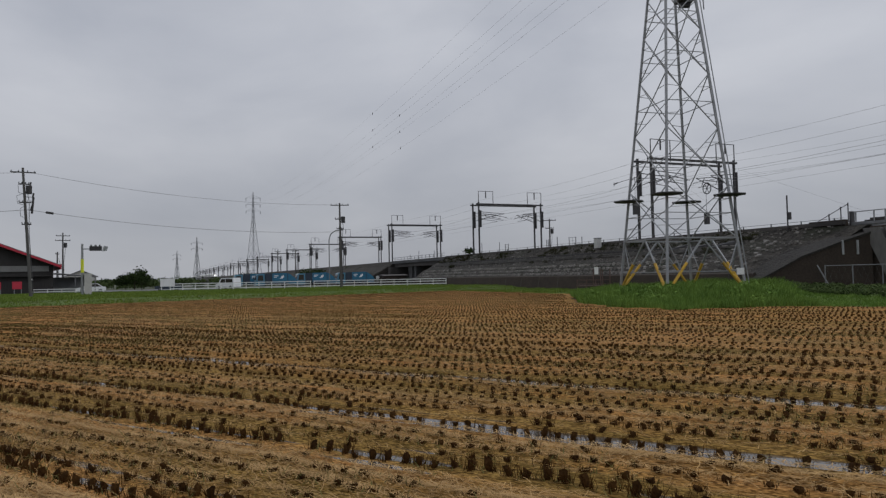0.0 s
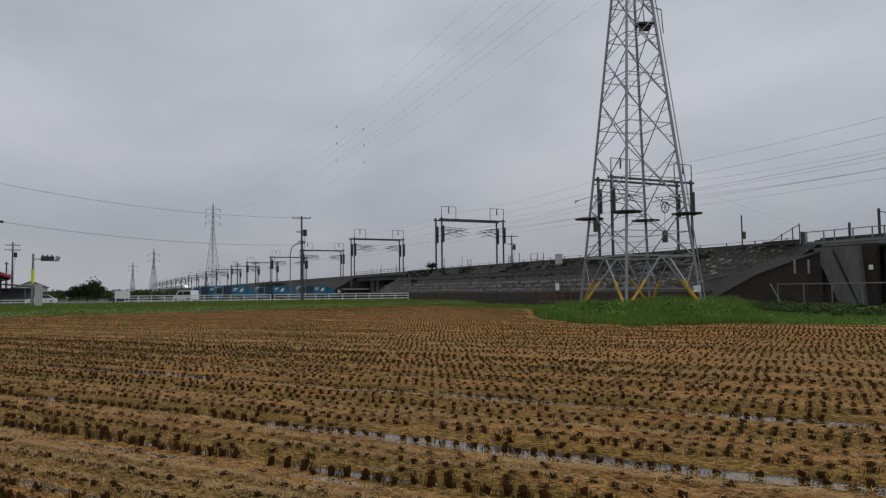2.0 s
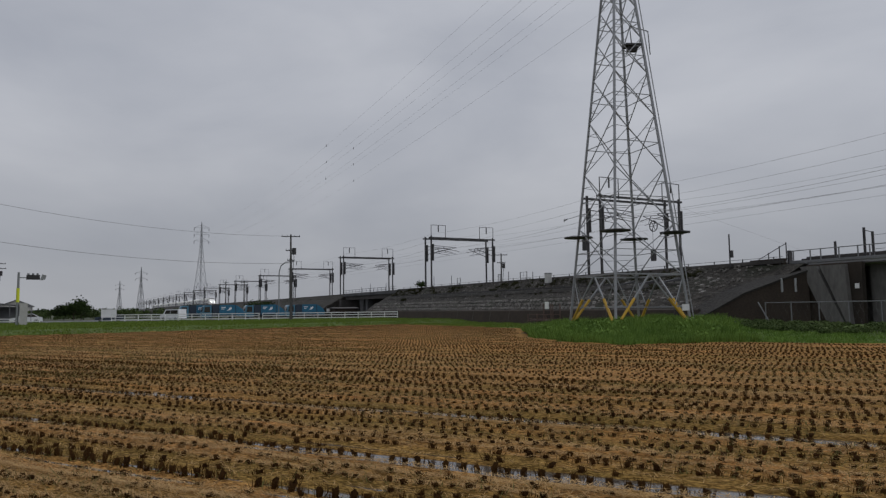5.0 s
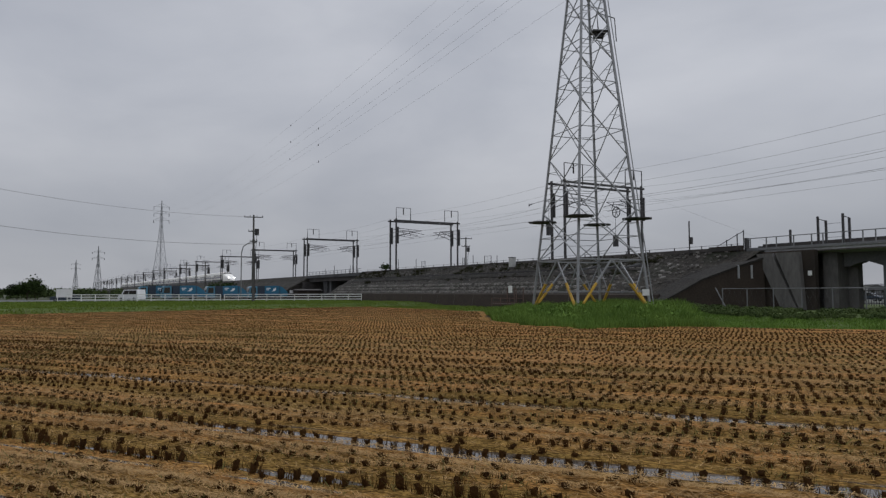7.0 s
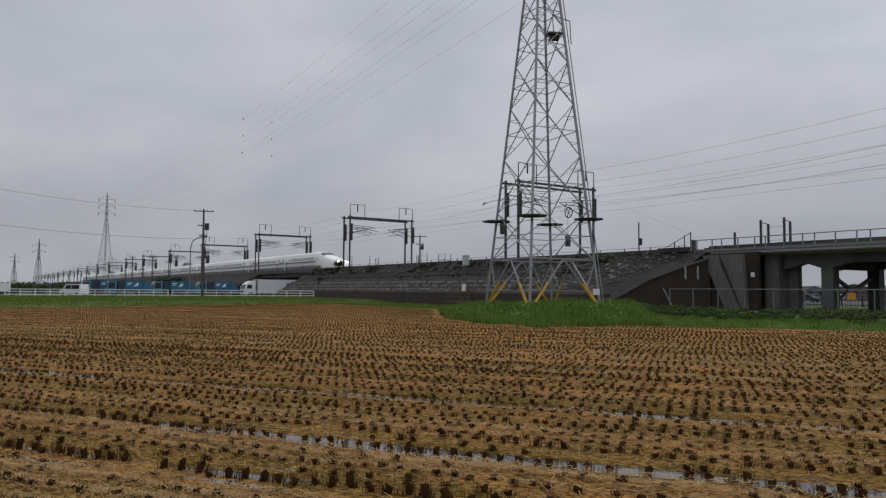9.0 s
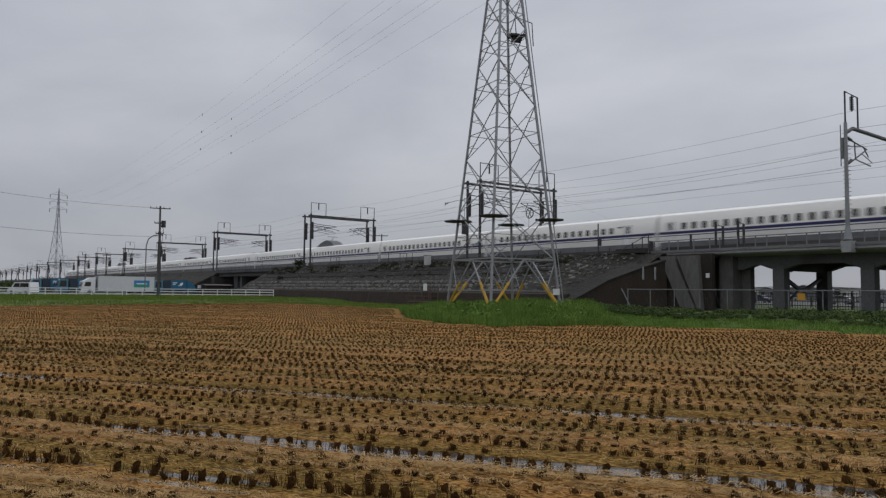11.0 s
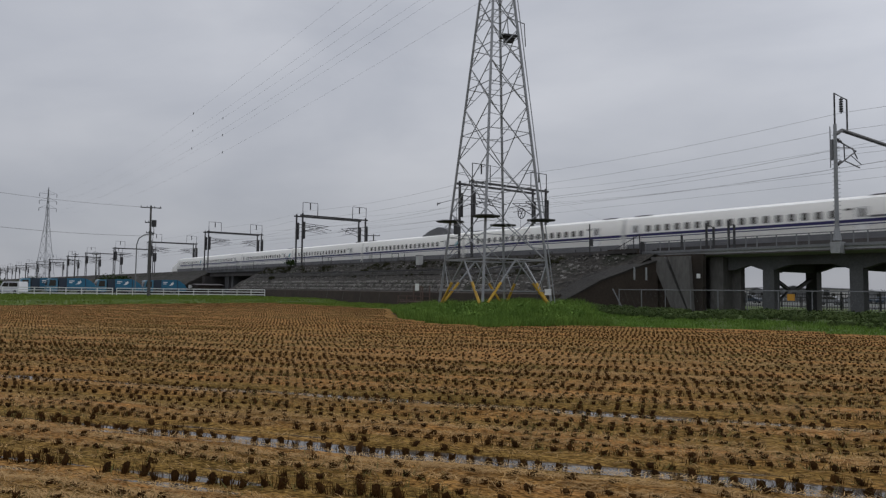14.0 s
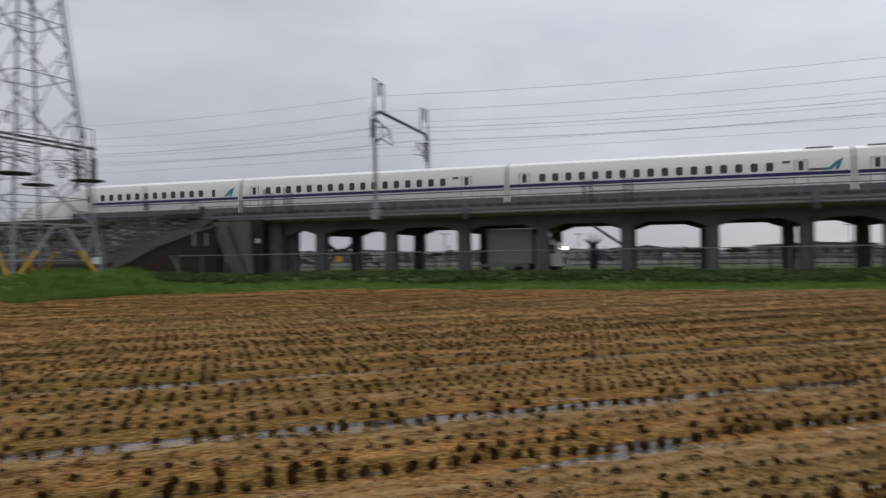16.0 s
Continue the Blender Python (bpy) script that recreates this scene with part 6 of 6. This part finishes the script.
def shop():
    m = frame_at(-29.35, 122, 0.1, 33)
    h = thing("roadside_shop", m, "dark timber-clad roadside shop with a red-trimmed gable roof", "shop")
    W, e, pk = 26.0, 4.55, 9.9
    part("wall", Mesh().prism([(0, -0.1), (0, e), (-W / 2, pk - 0.4), (-W, e), (-W, -0.1)], "y", 0, 14), BLACK_CLAD, h)
    part("roof", Mesh().prism([(0.9, e - 0.35), (-W / 2, pk), (-W - 0.9, e - 0.35), (-W - 0.9, e - 0.05), (-W / 2, pk + 0.35), (0.9, e - 0.05)], "y", -0.9, 14.5), ROOF_GREY, h)
    part("red_fascia", Mesh().prism([(1.0, e - 0.55), (-W / 2, pk - 0.15), (-W - 1.0, e - 0.55), (-W - 1.0, e - 0.2), (-W / 2, pk + 0.2), (1.0, e - 0.2)], "y", -1.05, -0.9).box(0.9, 1.05, -1.05, 14.5, e - 0.75, e + 0.05), RED, h)
    part("sign_band", Mesh().box(-W, -0.6, -0.12, 0, 3.5, 4.35), GREY_BAND, h)
    part("awning", Mesh().box(-W, -0.2, -0.7, 0, 2.75, 2.9), BLACK_CLAD, h)
    for x in (-2.9, -10.0):
        part("wall_lamp", Mesh().tube((x, -0.3, 2.3), (x, -0.05, 2.3), 0.22, n=10), WHITE_PAINT, h, "round white wall lamp")
    for x in (-8.0, -5.4):
        s = part("red_board", Mesh().box(x, x + 1.2, -2.6, -2.5, 0.9, 2.0), RED, h, "faded red notice board")
        part("board_leg", Mesh().box(x + 0.2, x + 0.3, -2.6, -2.5, -0.1, 0.9).box(x + 1.1, x + 1.2, -2.6, -2.5, -0.1, 0.9), STEEL_MID, s)
    c = part("carport_roof", Mesh().prism([(0.3, 3.1), (6.0, 2.55), (6.0, 2.7), (0.3, 3.25)], "y", 0.5, 6.5), ROOF_GREY, h)
    for x in (3.0, 5.8):
        part("carport_post", Mesh().box(x, x + 0.1, 0.6, 0.7, -0.1, 2.7), STEEL_MID, h)
    part("carport_wall", Mesh().box(0.3, 5.9, 6.3, 6.5, -0.1, 2.6), TAILGATE, h)


shop()


def parked_car(m, paint, label):
    t = thing("parked_car", m, label, "car", "parked cars")
    b = part("body", Mesh().prism([(0, 0.3), (0, 0.75), (0.9, 0.9), (1.5, 1.42), (3.0, 1.45), (3.8, 0.95), (4.2, 0.9), (4.25, 0.3)], "y", -0.84, 0.84), paint, t)
    for s in (-1, 1):
        part("side_window", Mesh().prism([(1.1, 0.95), (1.58, 1.36), (2.95, 1.38), (3.55, 0.95)], "y", s * 0.85 - 0.01, s * 0.85 + 0.01), GLASS_DARK, b)
    for x in (0.8, 3.4):
        for y in (-0.74, 0.74):
            wheel(t, x, y, 0.31, 0.2)
    return t


parked_car(frame_at(-27.9, 124, 0.15), VAN_WHITE, "pale car parked under the shop's carport")
parked_car(frame_at(-22.6, 124, 0.15), BLUE_DARK, "dark car parked behind the white signboard")


def signboard():
    t = thing("signboard", frame_at(-22.2, 116, 0.15), "blank white signboard on two posts by the road", "signboard")
    part("board", Mesh().box(0, 2.1, -0.04, 0.04, 0.75, 1.95), WHITE_PAINT, t)
    for x in (0.12, 1.9):
        part("post", Mesh().box(x, x + 0.1, -0.05, 0.05, -0.2, 1.9), WHITE_PAINT, t)


signboard()


def house(m, w, d, h, rise, label, wall=None, roof=None):
    t = thing("house", m, label, "house", "far houses")
    part("wall", Mesh().prism([(0, -0.2), (w, -0.2), (w, h), (w / 2, h + rise * 0.97), (0, h)], "y", 0, d), wall or WALL_PALE, t)
    part("roof", Mesh().prism([(-0.5, h - 0.1), (w / 2, h + rise), (w + 0.5, h - 0.1), (w + 0.5, h + 0.12), (w / 2, h + rise + 0.25), (-0.5, h + 0.12)], "y", -0.5, d + 0.5), roof or ROOF_GREY, t)
    n = max(1, int(w / 3.2))
    for i in range(n):
        x = w * (i + 0.5) / n
        part("window", Mesh().box(x - 0.6, x + 0.6, -0.04, 0.02, 1.0, 2.1), GLASS_DARK, t)
    return t


house(frame_at(-28.6, 240, 0.1), 8.5, 8, 3.6, 1.9, "small grey house behind the dark shop")


def tree(m, h, spread, label, count=900, leaf=0.22, seed=1):
    """Tapered trunk, limbs and a crown of many leaves in uneven clumps."""
    rng = np.random.default_rng(seed)
    t = thing("tree", m, label, "tree", "far trees")
    mesh = Mesh().tube((0, 0, -0.2), (0.1, 0, h * 0.45), 0.03 * h, 0.018 * h, 8)
    tips = []
    for k in range(9):
        a, z0 = k * 2.4, h * rng.uniform(0.25, 0.45)
        tip = Vector((spread * 0.7 * math.cos(a) * rng.uniform(0.5, 1), spread * 0.7 * math.sin(a) * rng.uniform(0.5, 1), h * rng.uniform(0.55, 0.92)))
        mesh.tube((0.05, 0, z0), tip, 0.012 * h, 0.004 * h, 5)
        tips.append(tip)
    part("trunk", mesh, WALL_BROWN, t)
    k = rng.integers(0, len(tips), count)
    o = np.array([tuple(tips[i]) for i in k]) + rng.normal(0, 1, (count, 3)) * np.array((spread * 0.27, spread * 0.27, h * 0.12))
    o[:, 2] = np.clip(o[:, 2], h * 0.12, None)
    t1 = rng.normal(0, 1, (count, 3))
    t1 /= np.linalg.norm(t1, axis=1)[:, None]
    t2 = np.cross(t1, rng.normal(0, 1, (count, 3)))
    t2 /= np.linalg.norm(t2, axis=1)[:, None]
    v = np.stack([o - t1 * leaf, o - t2 * leaf * 0.6, o + t1 * leaf, o + t2 * leaf * 0.6], 1).reshape(-1, 3)
    c = bulk("crown", v, np.arange(len(v)).reshape(-1, 4), LEAF, "", "")
    del c["kind"]
    c.parent = t
    return t


for az, rng_, h, w, sd in ((-24.0, 176, 4.1, 2.4, 1), (-24.6, 178, 3.2, 2.2, 2), (-23.5, 182, 3.3, 2.2, 3), (-15.9, 260, 3.8, 3.5, 4), (-4.6, 205, 4.6, 3.2, 5), (-5.6, 210, 3.8, 3.0, 6), (-10.8, 178, 4.0, 3.0, 8)):
    tree(frame_at(az, rng_, 0.0), h, w, "dark bushy tree rising from the overgrown hedge", 1100, 0.26, sd)

tree(trk(-102.6, 47.8, 4.75), 1.3, 0.9, "small dark bush at the gantry's foot on the bank", 420, 0.12, 7)


# ---- under and behind the viaduct ----
def chain_fence():
    f = thing("chain_fence", trk(0, 0, 0), "grey chain-link fence along the viaduct's foot", "fence")
    n = 34
    for i in range(n):
        part("fence_post", Mesh().tube((-34 + 2.05 * i, 43.0, 0.1), (-34 + 2.05 * i, 43.0, 1.85), 0.04), STEEL_MID, f)
    part("top_rail", Mesh().tube((-34, 43, 1.8), (34, 43, 1.8), 0.03, n=5), STEEL_MID, f)
    part("stay", Mesh().tube((-34.6, 43, 1.85), (-33.6, 43, 0.2), 0.05), STEEL_MID, f)
    m = Mesh()
    for i in range(150):
        x = -34 + i * 0.45
        m.tube((x, 43, 0.25), (x + 0.75, 43, 1.8), 0.0022, n=3, cap=False).tube((x + 0.75, 43, 0.25), (x, 43, 1.8), 0.0022, n=3, cap=False)
    part("wire_mesh", m, STEEL_MID, f)


chain_fence()


def under_viaduct():
    t = box_lorry("box_trailer", trk(-6.9, 52.5, 0.25, 180), "grey box lorry parked under the viaduct with lit headlights", 5.6, 3.2, False, TAILGATE)
    for y in (-0.85, 0.85):
        part("lit_headlight", Mesh().box(-0.12, -0.02, y - 0.13, y + 0.13, 1.62, 1.86), HEAD_WARM, t, "glowing headlight")
    solid("orange_plate", Mesh().box(-24.55, -24.02, 49.9, 49.95, 1.15, 1.62), ORANGE, "small orange plate fixed beside the column", "plate", m=TRACK)
    d = thing("pollarded_tree", trk(-4.9, 54.6, 0.1), "dark pollarded tree trunk with bare twigs", "tree")
    m = Mesh().tube((0, 0, -0.2), (0, 0, 2.3), 0.34, 0.3, 9)
    rng = random.Random(4)
    for k in range(16):
        a = k * 2.4
        m.tube((0.2 * math.cos(a), 0.2 * math.sin(a), 2.1), (0.75 * math.cos(a), 0.75 * math.sin(a), 2.5 + rng.random() * 0.6), 0.05, 0.015, 4)
    part("trunk", m, BALLAST, d)
    part("twigs", Mesh().path([(0, 0, 2.2), (0.3, 0.1, 2.7), (0.2, 0.3, 3.1)], 0.02, 4), BALLAST, d)
    solid("down_pipe", Mesh().path([(-4.6, 50.3, 3.6), (-2.6, 50.3, 2.2)], 0.09, 6), STEEL_DARK, "slanting dark drain pipe below the deck", "pipe", m=TRACK)


HEAD_WARM = glow("warm_headlight", (1.0, 0.80, 0.48), 9.0)
under_viaduct()


LOT = mat("rough_gravel_lot", (0.10, 0.10, 0.098), (0.06, 0.06, 0.058), 0.95, fine=4, coarse=0.3, bump=0.3, stain=(0.07, 0.085, 0.04))


def town():
    rng = random.Random(11)
    for i in range(34):
        s, lat = rng.uniform(-190, 120), rng.uniform(185, 330)
        w = rng.uniform(8, 26)
        k = rng.random()
        if k < 0.45:
            house(trk(s, lat, 0, rng.uniform(-8, 8)), w * 0.55, 8, rng.uniform(2.0, 3.0), rng.uniform(0.8, 1.5), "low far house beyond the railway", WALL_FAR)
        else:
            house(trk(s, lat, 0, rng.uniform(-6, 6)), w, 12, rng.uniform(2.0, 3.6), rng.uniform(0.3, 0.8), "long low far warehouse beyond the railway", WALL_FAR if i % 4 else WALL_PALE, ROOF_GREY)
    for i in range(20):
        s, lat = rng.uniform(-150, 60), rng.uniform(110, 175)
        parked_car(trk(s, lat, -0.1, rng.choice((0, 180, 90))), rng.choice((TAILGATE, BLUE_DARK, BLUE_DARK, TAILGATE)), "car parked on the lot beyond the viaduct")
    solid("car_park", Mesh().box(-170, 0, 92, 180, -0.2, -0.09), LOT, "wide grey lot beyond the viaduct", "car park", "structure", TRACK)
    solid("far_road", Mesh().box(-300, 300, 180, 183, -0.2, 0.35), CONCRETE_MID, "low pale retaining wall of a far road", "wall", "structure", TRACK)
    for i in range(12):
        s = -120 + 21 * i
        p = thing("lamp_standard", trk(s, 96 + 20 * (i % 3), -0.1), "twin-headed grey lamp standard beyond the viaduct", "lamp post", "lamp standards")
        part("pole", Mesh().tube((0, 0, 0), (0, 0, 5.4), 0.07), STEEL_MID, p)
        part("lamp_head", Mesh().box(-0.7, -0.15, -0.12, 0.12, 5.3, 5.45), STEEL_MID, p)
        part("lamp_head", Mesh().box(0.15, 0.7, -0.12, 0.12, 5.3, 5.45), STEEL_MID, p)
    for i in range(10):
        s = -62 + 7.3 * i
        p = thing("yard_post", trk(s, 66 + 9 * (i % 3), -0.1), "dark steel post behind the viaduct", "post", "yard posts")
        part("pole", Mesh().tube((0, 0, 0), (0, 0, 2.2 + 0.7 * (i % 4)), 0.07), STEEL_DARK, p)
        part("cap", Mesh().box(-0.25, 0.25, -0.12, 0.12, 1.6, 2.1 + 0.1 * (i % 3)), STEEL_DARK, p)
    pale = Mesh().box(-0.02, 0.02, -0.015, 0.015, 0.05, 1.85).data("pale", STEEL_DARK)
    for i in range(22):
        p = thing("palisade_panel", trk(-66 + 6 * i, 64.5, -0.1), "dark steel palisade panel behind the viaduct columns", "fence", "palisade panels")
        for x in (0.05, 3.0):
            part("post", Mesh().box(x - 0.05, x + 0.05, -0.05, 0.05, 0, 1.95), STEEL_DARK, p)
        for z in (0.3, 1.7):
            part("rail", Mesh().box(0, 6, -0.03, 0.03, z, z + 0.07), STEEL_DARK, p)
        for k in range(26):
            part("pale", pale, STEEL_DARK, p, at=(0.14 + 0.23 * k, 0, 0))
    for i in range(24):
        p = thing("yard_fence", trk(-70 + 6 * i, 72, -0.1), "dark post-and-rail fence behind the viaduct", "fence", "yard fences")
        part("post", Mesh().box(-0.05, 0.05, -0.05, 0.05, 0, 1.5), STEEL_DARK, p)
        part("post", Mesh().box(1.95, 2.05, -0.05, 0.05, 0, 1.5), STEEL_DARK, p)
        part("post", Mesh().box(3.95, 4.05, -0.05, 0.05, 0, 1.5), STEEL_DARK, p)
        for z in (0.45, 0.9, 1.35):
            part("rail", Mesh().box(0, 6, -0.03, 0.03, z, z + 0.08), STEEL_DARK, p)


town()


def woods(rng):
    a = rng.uniform(radians(-60), radians(110), 1500)
    r = rng.uniform(760, 1050, 1500)
    return np.stack([r * np.sin(a), r * np.cos(a), rng.uniform(0, 2.0, 1500)], -1)


hedge_clumps("far_woods", 26, woods, lambda r, n: r.uniform(3.5, 8.5, n), 2.0, "hazy band of trees on the horizon", LEAF)


# ---- what moves ----
# seconds and the place of the lorry's front along the road
LORRY = [(0, 99.0), (2, 83.5), (4, 68.6), (6, 54.5), (7, 48.0), (8, 43.0), (9, 36.4), (9.5, 32.2), (10, 27.8), (11, 18.6), (12.5, 3.0), (14, -14.0), (16, -38.0)]


def motions():
    """The train at an even 236 km/h, and the lorry that pulls out of the underpass."""
    ts = [0, 1 / 30] + list(range(1, 16)) + [16 - 1 / 30, 16]
    walk(lorry, [(t, trk(-116.0, lat, 0.215, 90)) for t, lat in LORRY])
    walk(train, [(t, TRACK @ pose(340.56 + 65.70 * (t - 16), 57.0, RAIL)) for t in ts])


motions()
